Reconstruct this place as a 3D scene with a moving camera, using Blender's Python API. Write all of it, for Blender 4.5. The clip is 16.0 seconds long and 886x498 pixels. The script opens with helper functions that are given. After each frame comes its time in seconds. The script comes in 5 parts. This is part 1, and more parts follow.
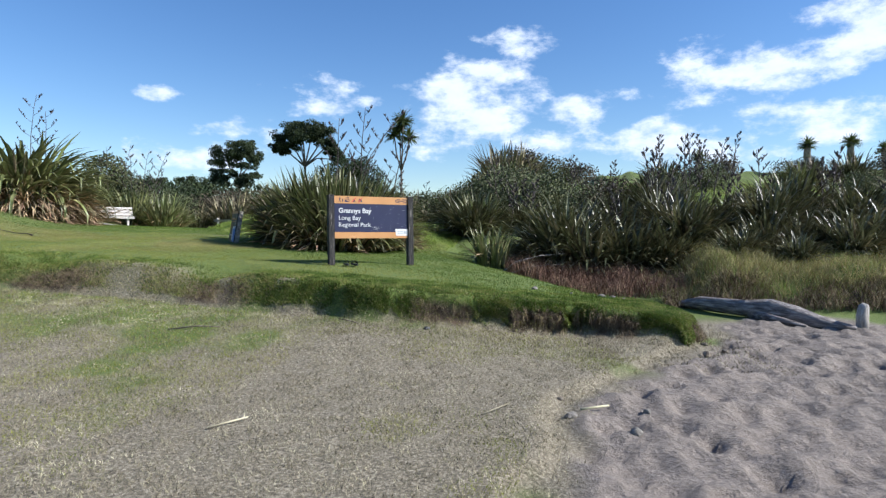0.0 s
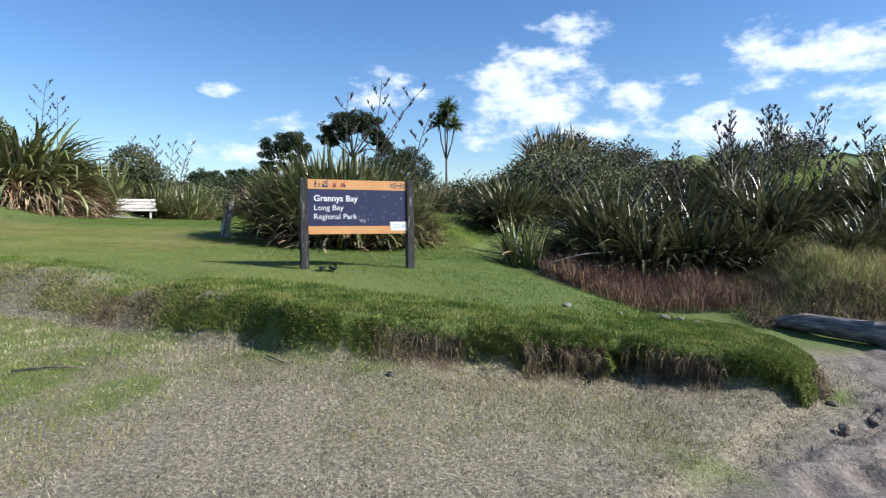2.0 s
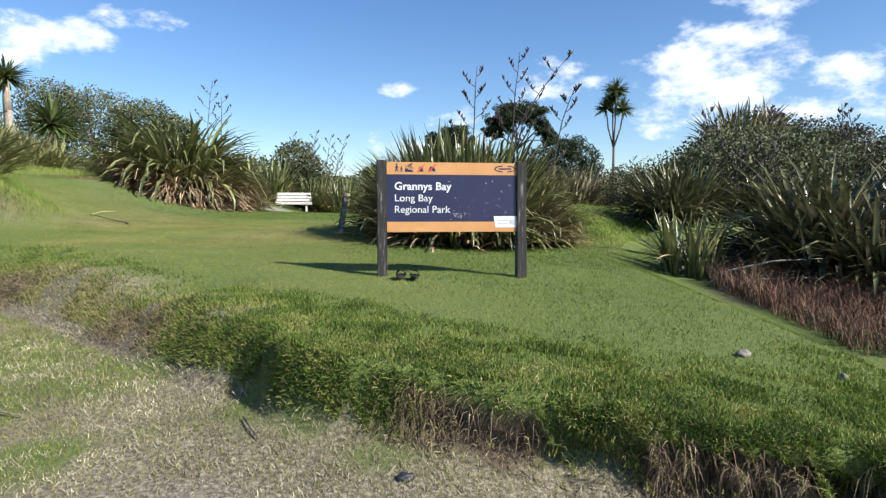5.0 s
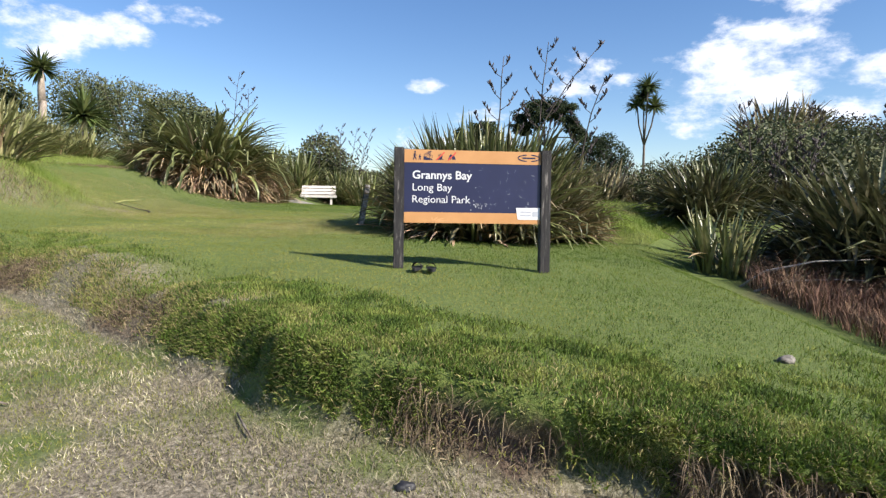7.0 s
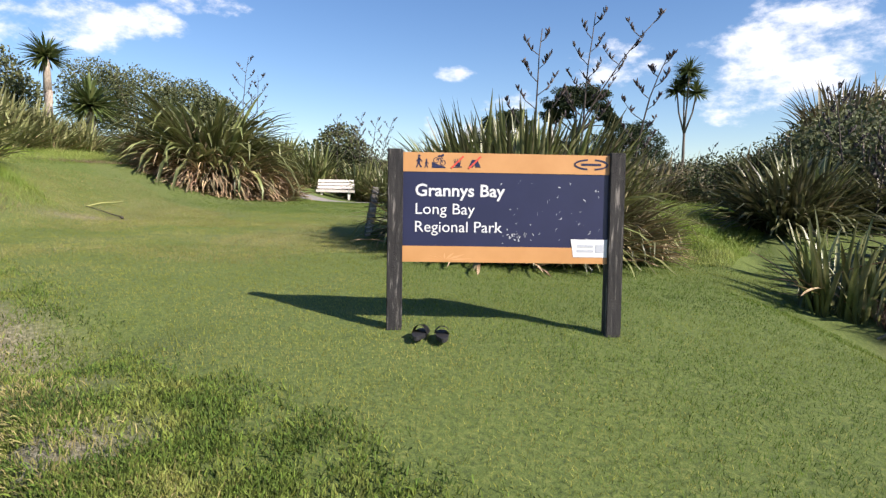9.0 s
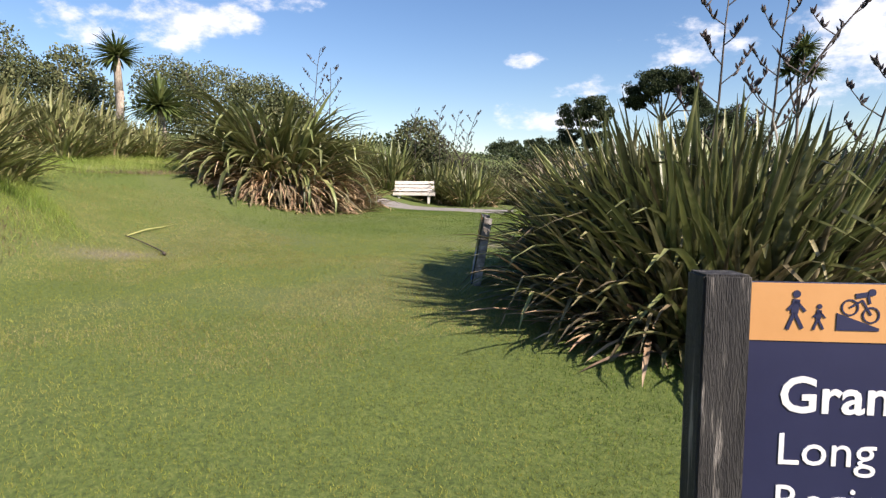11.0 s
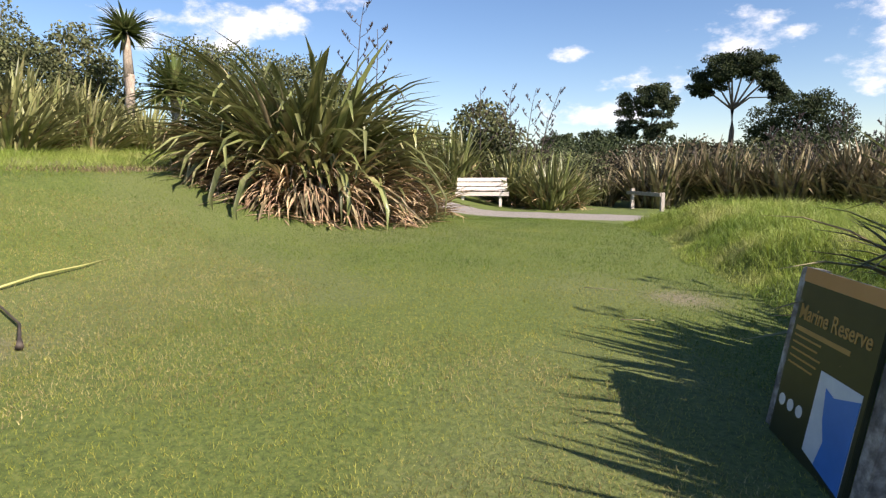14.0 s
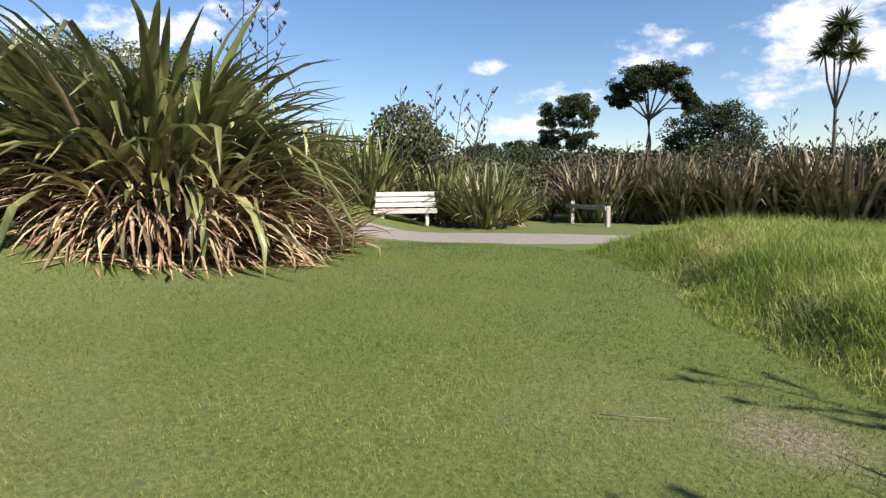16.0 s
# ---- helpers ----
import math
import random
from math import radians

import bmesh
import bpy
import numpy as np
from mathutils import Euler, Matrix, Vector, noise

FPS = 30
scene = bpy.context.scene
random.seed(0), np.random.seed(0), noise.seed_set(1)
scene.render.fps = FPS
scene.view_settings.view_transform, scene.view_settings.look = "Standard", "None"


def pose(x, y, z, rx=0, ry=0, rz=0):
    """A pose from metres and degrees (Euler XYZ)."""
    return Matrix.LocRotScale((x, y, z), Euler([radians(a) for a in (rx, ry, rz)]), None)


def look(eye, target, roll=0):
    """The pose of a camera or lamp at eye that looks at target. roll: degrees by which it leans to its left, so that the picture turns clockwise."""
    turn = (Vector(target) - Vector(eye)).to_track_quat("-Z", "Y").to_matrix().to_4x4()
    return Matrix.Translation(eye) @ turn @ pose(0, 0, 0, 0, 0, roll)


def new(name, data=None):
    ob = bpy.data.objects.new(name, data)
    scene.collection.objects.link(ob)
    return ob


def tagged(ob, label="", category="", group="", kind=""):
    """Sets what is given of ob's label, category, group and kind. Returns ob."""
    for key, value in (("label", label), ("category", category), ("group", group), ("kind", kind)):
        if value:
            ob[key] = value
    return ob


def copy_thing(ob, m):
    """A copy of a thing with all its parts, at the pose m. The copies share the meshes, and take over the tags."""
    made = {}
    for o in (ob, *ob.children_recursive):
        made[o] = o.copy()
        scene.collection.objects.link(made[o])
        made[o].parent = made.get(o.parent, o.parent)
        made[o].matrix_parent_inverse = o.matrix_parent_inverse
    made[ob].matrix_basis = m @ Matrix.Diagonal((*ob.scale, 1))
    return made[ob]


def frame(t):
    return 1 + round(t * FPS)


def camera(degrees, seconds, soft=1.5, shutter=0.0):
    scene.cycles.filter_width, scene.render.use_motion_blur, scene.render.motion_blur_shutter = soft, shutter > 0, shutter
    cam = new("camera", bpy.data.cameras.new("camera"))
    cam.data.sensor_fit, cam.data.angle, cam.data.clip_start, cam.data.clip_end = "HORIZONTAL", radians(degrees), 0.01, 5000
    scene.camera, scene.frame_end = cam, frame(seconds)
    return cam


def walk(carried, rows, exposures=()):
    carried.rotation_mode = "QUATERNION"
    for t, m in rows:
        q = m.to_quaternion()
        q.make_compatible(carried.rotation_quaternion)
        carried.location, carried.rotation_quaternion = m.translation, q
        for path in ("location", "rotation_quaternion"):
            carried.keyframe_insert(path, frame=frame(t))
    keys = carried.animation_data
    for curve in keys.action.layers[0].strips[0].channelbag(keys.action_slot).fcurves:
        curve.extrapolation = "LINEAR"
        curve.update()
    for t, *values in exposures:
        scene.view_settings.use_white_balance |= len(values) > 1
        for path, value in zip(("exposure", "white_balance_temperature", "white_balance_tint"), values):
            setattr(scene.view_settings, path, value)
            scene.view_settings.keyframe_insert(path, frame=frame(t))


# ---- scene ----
cam = camera(74.0, 16.0, soft=1.35)
PATH = [
    (0.0, (0.0, 0.0, 1.55), (-0.31, 1.974, 1.469), 0.46),
    (0.5, (0.056, 0.679, 1.569), (-0.273, 2.651, 1.492), 0.35),
    (1.0, (0.156, 1.421, 1.579), (-0.196, 3.387, 1.484), 0.14),
    (1.5, (0.19, 2.152, 1.587), (-0.223, 4.106, 1.486), 0.21),
    (2.0, (0.261, 2.829, 1.558), (-0.226, 4.765, 1.446), 0.19),
    (2.5, (0.268, 3.485, 1.533), (-0.329, 5.39, 1.411), 0.45),
    (3.0, (0.256, 4.024, 1.525), (-0.456, 5.889, 1.394), 0.41),
    (3.5, (0.282, 4.484, 1.528), (-0.567, 6.29, 1.389), 0.48),
    (4.0, (0.218, 4.86, 1.551), (-0.71, 6.626, 1.412), 0.66),
    (4.2, (0.224, 4.964, 1.576), (-0.73, 6.716, 1.427), 0.46),
    (6.3, (0.249, 5.282, 1.523), (-0.799, 6.981, 1.395), 0.65),
    (6.5, (0.243, 5.317, 1.527), (-0.814, 7.009, 1.391), 0.95),
    (7.0, (0.154, 5.481, 1.486), (-0.928, 7.156, 1.336), 0.94),
    (7.5, (-0.144, 5.942, 1.418), (-1.257, 7.595, 1.25), 0.94),
    (8.0, (-0.39, 6.389, 1.569), (-1.527, 8.026, 1.406), 0.94),
    (8.2, (-0.486, 6.546, 1.634), (-1.625, 8.182, 1.466), 1.14),
    (10.3, (-2.41, 8.735, 2.187), (-3.661, 10.278, 1.955), 0.33),
    (10.5, (-2.697, 8.86, 2.285), (-3.976, 10.38, 2.052), 0.43),
    (11.0, (-3.406, 9.233, 2.34), (-4.743, 10.703, 2.111), 0.43),
    (11.5, (-4.213, 9.638, 2.326), (-5.58, 11.081, 2.103), 0.53),
    (12.0, (-4.998, 10.056, 2.351), (-6.396, 11.469, 2.128), 0.34),
    (12.5, (-5.716, 10.558, 2.348), (-7.136, 11.948, 2.118), 0.24),
    (13.0, (-6.44, 11.113, 2.359), (-7.875, 12.487, 2.127), 0.14),
    (13.5, (-7.064, 11.735, 2.323), (-8.503, 13.103, 2.083), -0.16),
    (14.0, (-7.662, 12.325, 2.343), (-9.103, 13.691, 2.102), -0.16),
    (14.5, (-8.203, 12.956, 2.294), (-9.61, 14.36, 2.069), -0.36),
    (15.0, (-8.805, 13.57, 2.278), (-10.19, 14.997, 2.063), -0.76),
    (15.5, (-9.341, 14.159, 2.321), (-10.684, 15.627, 2.116), -1.07),
    (16.0, (-9.751, 14.642, 2.435), (-11.01, 16.182, 2.228), -0.77),
]
walk(cam, [(t, look(eye, target, roll)) for t, eye, target, roll in PATH], exposures=[(0.0, 0.82, 5800, 10), (3.0, 0.9, 5930, 10), (7.5, 0.96, 6400, 14), (11.0, 0.93, 6750, 17), (12.5, 1.07, 7000, 18), (14.0, 1.03, 6950, 18), (16.0, 0.95, 6750, 15)])

# ---- light ----
SUN_TO = Vector((1.0, 0.02, 0.76)).normalized()
world = bpy.data.worlds.new("sky")
scene.world = world
world.use_nodes = True
wn, wl = world.node_tree.nodes, world.node_tree.links
wn.clear()


def wnode(kind, **inputs):
    n = wn.new(kind)
    for key, value in inputs.items():
        if key == "op":
            n.operation = value
        else:
            sock = n.inputs[int(key[1:])]
            if isinstance(value, bpy.types.NodeSocket):
                wl.new(value, sock)
            else:
                sock.default_value = value
    return n


def wmath(op, a, b=0.0, c=0.0):
    return wnode("ShaderNodeMath", op=op, i0=a, i1=b, i2=c).outputs[0]


sky = wn.new("ShaderNodeTexSky")
sky.sky_type, sky.sun_disc = "NISHITA", False
sky.sun_elevation = math.asin(SUN_TO.z)
sky.sun_rotation = math.atan2(SUN_TO.x, SUN_TO.y)
sky.altitude, sky.air_density, sky.dust_density, sky.ozone_density = 0.0, 1.0, 0.3, 2.0
# cumulus clouds: azimuth, height, half width and half height in degrees
CLOUDS = [
    (-5.2, 11.2, 4.4, 2.5),
    (-4.9, 14.1, 2.8, 1.4),
    (20.1, 13.7, 6.6, 1.7),
    (15.3, 12.8, 3.3, 1.9),
    (8.2, 12.4, 2.2, 0.8),
    (21.4, 8.8, 5.2, 1.7),
    (4.2, 10.5, 3.3, 1.1),
    (-2.0, 17.0, 2.5, 1.1),
    (3.2, 8.0, 5.0, 1.2),
    (12.7, 7.7, 8.8, 1.4),
    (-28.4, 7.7, 2.2, 1.1),
    (-21.6, 12.6, 3.3, 0.8),
    (-18.7, 11.3, 1.9, 0.9),
    (25.4, 16.5, 3.3, 1.1),
    (-62.7, 13.8, 2.8, 1.0),
    (-68.1, 12.9, 5.0, 1.4),
    (-57.4, 15.5, 2.2, 0.7),
    (-27.8, 7.8, 2.8, 1.2),
    (-18.3, 11.2, 4.4, 0.8),
    (-8.3, 10.1, 3.9, 2.5),
    (-32.8, 5.9, 3.3, 0.9),
    (-34.5, 11.0, 1.4, 0.6),
]
coord = wn.new("ShaderNodeTexCoord").outputs["Generated"]
sep = wnode("ShaderNodeSeparateXYZ", i0=coord)
az = wmath("MULTIPLY", wmath("ARCTAN2", sep.outputs[0], sep.outputs[1]), 57.296)
el = wmath("MULTIPLY", wmath("ARCSINE", sep.outputs[2]), 57.296)
puff = None
for a0, e0, wa, we in CLOUDS:
    da = wmath("DIVIDE", wmath("SUBTRACT", az, a0), wa * 1.5)
    de = wmath("DIVIDE", wmath("SUBTRACT", el, e0), we * 1.5)
    d = wmath("SUBTRACT", 1.0, wmath("ADD", wmath("MULTIPLY", da, da), wmath("MULTIPLY", de, de)))
    puff = d if puff is None else wmath("MAXIMUM", puff, d)
puff = wmath("MAXIMUM", puff, -1.2)
stretch = wnode("ShaderNodeMapping", i0=coord, i3=(1.0, 1.0, 1.9))
big = wnode("ShaderNodeTexNoise", i0=stretch.outputs[0], i2=11.0, i3=7.0, i4=0.62)
cover = wmath("ADD", wmath("MULTIPLY", puff, 0.5), wmath("MULTIPLY", wmath("SUBTRACT", big.outputs[0], 0.5), 3.1))
ramp = wnode("ShaderNodeMapRange", i0=cover, i1=0.05, i2=0.75)
ramp.interpolation_type = "SMOOTHSTEP"
mask = wmath("MULTIPLY", ramp.outputs[0], 0.93)
fine = wnode("ShaderNodeTexNoise", i0=stretch.outputs[0], i2=22.0, i3=4.0, i4=0.6)
tone = wnode("ShaderNodeMixRGB", i0=fine.outputs[0], i1=(5.6, 6.2, 7.2, 1), i2=(8.6, 8.7, 8.8, 1))
deep = wnode("ShaderNodeHueSaturation", i0=0.505, i1=1.2, i2=1.0, i4=sky.outputs[0])
mixed = wnode("ShaderNodeMixRGB", i0=mask, i1=deep.outputs[0], i2=tone.outputs[0])
back = wn.new("ShaderNodeBackground")
back.inputs[1].default_value = 0.083
wl.new(mixed.outputs[0], back.inputs[0])
wl.new(back.outputs[0], wn.new("ShaderNodeOutputWorld").inputs[0])
sun = new("sun", bpy.data.lights.new("sun", "SUN"))
sun.data.energy, sun.data.angle, sun.data.color = 5.0, radians(0.55), (1.0, 0.93, 0.82)
sun.matrix_world = look(SUN_TO * 60, (0, 0, 0))
tagged(sun, kind="structure")

# ---- noise and shape of the ground ----


def value_noise(x, y, seed):
    """Smooth value noise in 0..1 on a unit lattice."""
    table = np.random.RandomState(seed).rand(256, 256)
    ix, iy = np.floor(x).astype(int), np.floor(y).astype(int)
    fx, fy = x - ix, y - iy
    fx, fy = fx * fx * (3 - 2 * fx), fy * fy * (3 - 2 * fy)
    g = lambda i, j: table[i % 256, j % 256]  # noqa: E731
    low = g(ix, iy) * (1 - fx) + g(ix + 1, iy) * fx
    high = g(ix, iy + 1) * (1 - fx) + g(ix + 1, iy + 1) * fx
    return low * (1 - fy) + high * fy


def fbm(x, y, scale, octaves=4, seed=1):
    total, amp, norm = 0.0, 1.0, 0.0
    for k in range(octaves):
        total = total + amp * value_noise(x * scale * 2**k, y * scale * 2**k, seed + k)
        norm += amp
        amp *= 0.5
    return total / norm


def smooth(v):
    v = np.clip(v, 0, 1)
    return v * v * (3 - 2 * v)


def soft_plus(v, k=0.6):
    return k * np.logaddexp(0, v / k)


def bank_foot(x):
    """y of the foot of the eroded bank."""
    return np.interp(x, [-30, -12, -9, -6, -4.5, -2.5, -1, 0.5, 2.0, 2.6], [4.0, 7.2, 8.3, 8.1, 7.9, 7.7, 7.9, 8.3, 8.3, 9.2]) + 0.2 * (fbm(x, x * 0, 1.3, 3, 9) - 0.5)


def bank_side(y):
    """x of the edge of the grassed flat towards the gully."""
    return np.interp(y, [8, 9.5, 11, 13, 14.7, 17, 22, 40], [2.5, 2.45, 1.7, 0.3, -1.1, -1.6, -2.5, -3.0])


def sand_edge(y):
    return np.interp(y, [-10, 3.5, 5.5, 7.0, 8.3, 9.2, 10.5, 12.0], [-0.2, 0.1, 0.35, 1.3, 2.2, 2.75, 3.0, 4.4])


def inside_flat(x, y):
    """Metres inside the edge of the grassed flat."""
    return np.minimum(y - bank_foot(x), 0.8 * (bank_side(y) - x))


def bank_width(x, y):
    w = 0.22 + 0.5 * smooth((-x - 2.0) / 3.0)
    return np.where(y > 10.2, 1.1, w)


def mound(x, y):
    """How far into the long-grass mound beside the lawn, in metres."""
    m = 0.787 * (x + 11.1) + 0.617 * (y - 20.2)
    return np.minimum(np.minimum(m, (y - 16.5) * 0.9), np.minimum((31 - y) * 0.5, (-2.0 - x) * 0.7)) - np.maximum(0, 0.9 * (y - 24.2 - 0.25 * (x + 13.5))) + 0.9 * (fbm(x, y, 0.8, 3, 17) - 0.5)


def left_bank(x, y):
    return -0.894 * (x + 16.2) - 0.447 * (y - 18)


def height(x, y, fine=True):
    x, y = np.asarray(x, float), np.asarray(y, float)
    lawn = 0.75 - 0.045 * (np.maximum(x, -60) + 3.2) + 0.012 * (np.minimum(y, 60) - 11.2) - 0.05 * soft_plus(x + 2, 0.3)
    away = -0.64 * (x + 16.3) + 0.77 * (y - 20.1)
    lawn = lawn - 0.05 * np.minimum(soft_plus(away, 0.8), 15)
    d = left_bank(x, y)
    lawn = lawn + 0.3 * np.minimum(soft_plus(d, 0.4), 3) + 0.1 * np.minimum(soft_plus(d - 3, 0.6), 30)
    lawn = lawn + 0.42 * smooth(mound(x, y) / 1.5)
    low = -0.1 + 0.3 * smooth((y - 5.2) / 3) * smooth((1.2 - x) / 4) + 0.035 * soft_plus(-x - 4, 0.5)
    q = y - (15.4 - 0.12 * x)
    rise = 0.3 * smooth((y - 11.5) / 3) + 0.18 * np.minimum(soft_plus(q, 0.7), 22) * smooth((x + 6.5) / 5.5)
    rise = rise + 0.6 * smooth((x - 2.9) / 1.2) * smooth((y - 12.0) / 1.3) * (0.6 + 0.8 * fbm(x, y, 1.1, 2, 25))
    low = low + rise
    low = low + 0.08 * smooth((sand_edge(y) + 0.5 * (fbm(x, y, 1.1, 2, 15) - 0.5) - x) / 0.22) * smooth((9.5 - y) / 1.0)
    low = np.where(y < -6, low - 0.03 * np.minimum(-6 - y, 60), low)
    lawn = lawn + 0.7 * np.exp(-(((x + 14.3) / 1.7) ** 2 + ((y - 10.3) / 1.5) ** 2))
    b = smooth(inside_flat(x, y) / bank_width(x, y))
    # worn hollows in the low bank
    b = b * (1 - 0.4 * np.exp(-(((x + 5.2) / 0.55) ** 2 + ((y - 8.9) / 0.7) ** 2)))
    b = b * (1 - 0.35 * np.exp(-(((x + 8.3) / 0.7) ** 2 + ((y - 8.6) / 0.7) ** 2)))
    z = low * (1 - b) + np.maximum(lawn, low) * b
    far = np.hypot(x + 5, y - 12)
    z = z + 2.0 * smooth((far - 50) / 60) * smooth((y - 25) / 40)
    if fine:
        z = z + 0.05 * (fbm(x, y, 0.7, 3, 21) - 0.5) + 0.4 * (fbm(x, y, 0.12, 2, 33) - 0.5) * smooth((far - 16) / 20)
        sandy = smooth((x - sand_edge(y)) / 0.25) * (1 - b) * smooth((12.2 - y) / 1.0)
        z = z + sandy * (0.12 * (fbm(x, y, 3.0, 3, 41) - 0.5) + 0.08 * np.abs(fbm(x, y, 5.0, 2, 45) - 0.5))
        z = z + (1 - sandy) * 0.018 * (fbm(x, y, 5.0, 2, 51) - 0.5)
    return z


def ground_z(x, y):
    return float(height(np.array([x]), np.array([y]))[0])


# ---- materials ----


def material(name, shades, scale=4.0, detail=6.0, rough=0.8, bump=0.0, bump_scale=60.0, spread=0.0, metallic=0.0, sheen=0.0, through_light=0.0, grain=(1, 1, 1)):
    """Noise between the shades, at two scales; spread: brightness from piece to piece; through_light: share of light that passes leaves."""
    m = bpy.data.materials.new(name)
    m.use_nodes = True
    n, l = m.node_tree.nodes, m.node_tree.links
    b = n["Principled BSDF"]
    tc = n.new("ShaderNodeTexCoord")
    mp = n.new("ShaderNodeMapping")
    mp.inputs[3].default_value = grain
    l.new(tc.outputs["Object"], mp.inputs[0])
    tex = n.new("ShaderNodeTexNoise")
    tex.inputs["Scale"].default_value, tex.inputs["Detail"].default_value, tex.inputs["Roughness"].default_value = scale, detail, 0.62
    l.new(mp.outputs[0], tex.inputs["Vector"])
    ramp = n.new("ShaderNodeValToRGB")
    els = ramp.color_ramp.elements
    while len(els) < len(shades):
        els.new(0.5)
    for i, shade in enumerate(shades):
        els[i].position = 0.3 + 0.4 * i / max(1, len(shades) - 1)
        els[i].color = (*shade, 1)
    l.new(tex.outputs["Fac"], ramp.inputs[0])
    colour = ramp.outputs[0]
    if spread:
        geo = n.new("ShaderNodeNewGeometry")
        info = n.new("ShaderNodeObjectInfo")
        add = n.new("ShaderNodeMath")
        add.operation = "ADD"
        l.new(geo.outputs["Random Per Island"], add.inputs[0])
        l.new(info.outputs["Random"], add.inputs[1])
        frac = n.new("ShaderNodeMath")
        frac.operation = "FRACT"
        l.new(add.outputs[0], frac.inputs[0])
        rng = n.new("ShaderNodeMapRange")
        rng.inputs[3].default_value, rng.inputs[4].default_value = 1 - spread, 1 + spread
        l.new(frac.outputs[0], rng.inputs[0])
        hsv = n.new("ShaderNodeHueSaturation")
        l.new(rng.outputs[0], hsv.inputs["Value"])
        hue = n.new("ShaderNodeMapRange")
        hue.inputs[3].default_value, hue.inputs[4].default_value = 0.5 - 0.03 * spread, 0.5 + 0.03 * spread
        wob = n.new("ShaderNodeMath")
        wob.operation = "PINGPONG"
        wob.inputs[1].default_value = 0.29
        l.new(frac.outputs[0], wob.inputs[0])
        l.new(wob.outputs[0], hue.inputs[0])
        hue.inputs[2].default_value = 0.29
        l.new(hue.outputs[0], hsv.inputs["Hue"])
        l.new(colour, hsv.inputs["Color"])
        colour = hsv.outputs[0]
    l.new(colour, b.inputs["Base Color"])
    b.inputs["Roughness"].default_value, b.inputs["Metallic"].default_value = rough, metallic
    if bump:
        t2 = n.new("ShaderNodeTexNoise")
        t2.inputs["Scale"].default_value, t2.inputs["Detail"].default_value = bump_scale, 4
        l.new(mp.outputs[0], t2.inputs["Vector"])
        bp = n.new("ShaderNodeBump")
        bp.inputs["Strength"].default_value, bp.inputs["Distance"].default_value = bump, 0.02
        l.new(t2.outputs["Fac"], bp.inputs["Height"])
        l.new(bp.outputs[0], b.inputs["Normal"])
    if through_light:
        tr = n.new("ShaderNodeBsdfTranslucent")
        l.new(colour, tr.inputs[0])
        mix = n.new("ShaderNodeMixShader")
        mix.inputs[0].default_value = through_light
        l.new(b.outputs[0], mix.inputs[1])
        l.new(tr.outputs[0], mix.inputs[2])
        l.new(mix.outputs[0], n["Material Output"].inputs[0])
    return m


FLAX = material("flax_leaf", [(0.05, 0.066, 0.02), (0.15, 0.165, 0.058), (0.33, 0.31, 0.15)], 2.5, 4, 0.36, 0.15, 90, 0.5, through_light=0.18, grain=(0.3, 3, 0.3))
# darker copy of the flax leaf: shade of dense clumps put into its colour
FLAX_SHADED = material("flax_leaf_shaded", [(0.03, 0.034, 0.016), (0.09, 0.093, 0.04), (0.26, 0.235, 0.13)], 2.5, 4, 0.32, 0.15, 90, 0.6, through_light=0.12, grain=(0.3, 3, 0.3))
FLAX_DEAD = material("flax_leaf_dead", [(0.15, 0.092, 0.052), (0.35, 0.24, 0.145), (0.58, 0.445, 0.29)], 3, 4, 0.8, 0.1, 80, 0.6, through_light=0.12)
FLAX_LIGHT = material("flax_leaf_light", [(0.11, 0.125, 0.04), (0.2, 0.205, 0.08), (0.34, 0.31, 0.15)], 2.5, 4, 0.45, 0.1, 80, 0.45, through_light=0.2)
FLAX_GREY = material("flax_leaf_weathered", [(0.075, 0.06, 0.034), (0.18, 0.15, 0.08), (0.34, 0.285, 0.18)], 3, 4, 0.6, 0.1, 80, 0.55, through_light=0.1)
GRASS = material("grass_blade", [(0.115, 0.145, 0.018), (0.225, 0.237, 0.04), (0.36, 0.325, 0.1)], 0.6, 5, 0.92, 0, 1, 0.4, through_light=0.3)
LUSH_GRASS = material("lush_grass_blade", [(0.04, 0.083, 0.008), (0.09, 0.145, 0.014), (0.19, 0.215, 0.042)], 0.8, 5, 0.9, 0, 1, 0.42, through_light=0.3)
LONG_GRASS = material("long_grass_blade", [(0.13, 0.21, 0.028), (0.23, 0.3, 0.05), (0.4, 0.4, 0.14)], 0.9, 5, 0.6, 0, 1, 0.35, through_light=0.35)
BANK_GRASS = material("bank_grass_blade", [(0.045, 0.082, 0.01), (0.11, 0.16, 0.021), (0.24, 0.255, 0.062)], 3.0, 5, 0.85, 0, 1, 0.55, through_light=0.3)
DRY_GRASS = material("dry_grass_blade", [(0.1, 0.083, 0.05), (0.25, 0.218, 0.14), (0.48, 0.43, 0.3)], 1.9, 9, 0.85, 0, 1, 0.7, through_light=0.1)
ROOT = material("bank_root", [(0.06, 0.042, 0.025), (0.14, 0.1, 0.06), (0.26, 0.2, 0.12)], 6, 4, 0.9, 0, 1, 0.5)
REED = material("dry_reed", [(0.05, 0.026, 0.016), (0.14, 0.072, 0.044), (0.27, 0.17, 0.105)], 2.5, 5, 0.85, 0, 1, 0.55)
STRAW = material("straw_tinged_blade", [(0.15, 0.135, 0.04), (0.26, 0.225, 0.085), (0.36, 0.3, 0.14)], 1.5, 4, 0.8, 0, 1, 0.4, through_light=0.2)
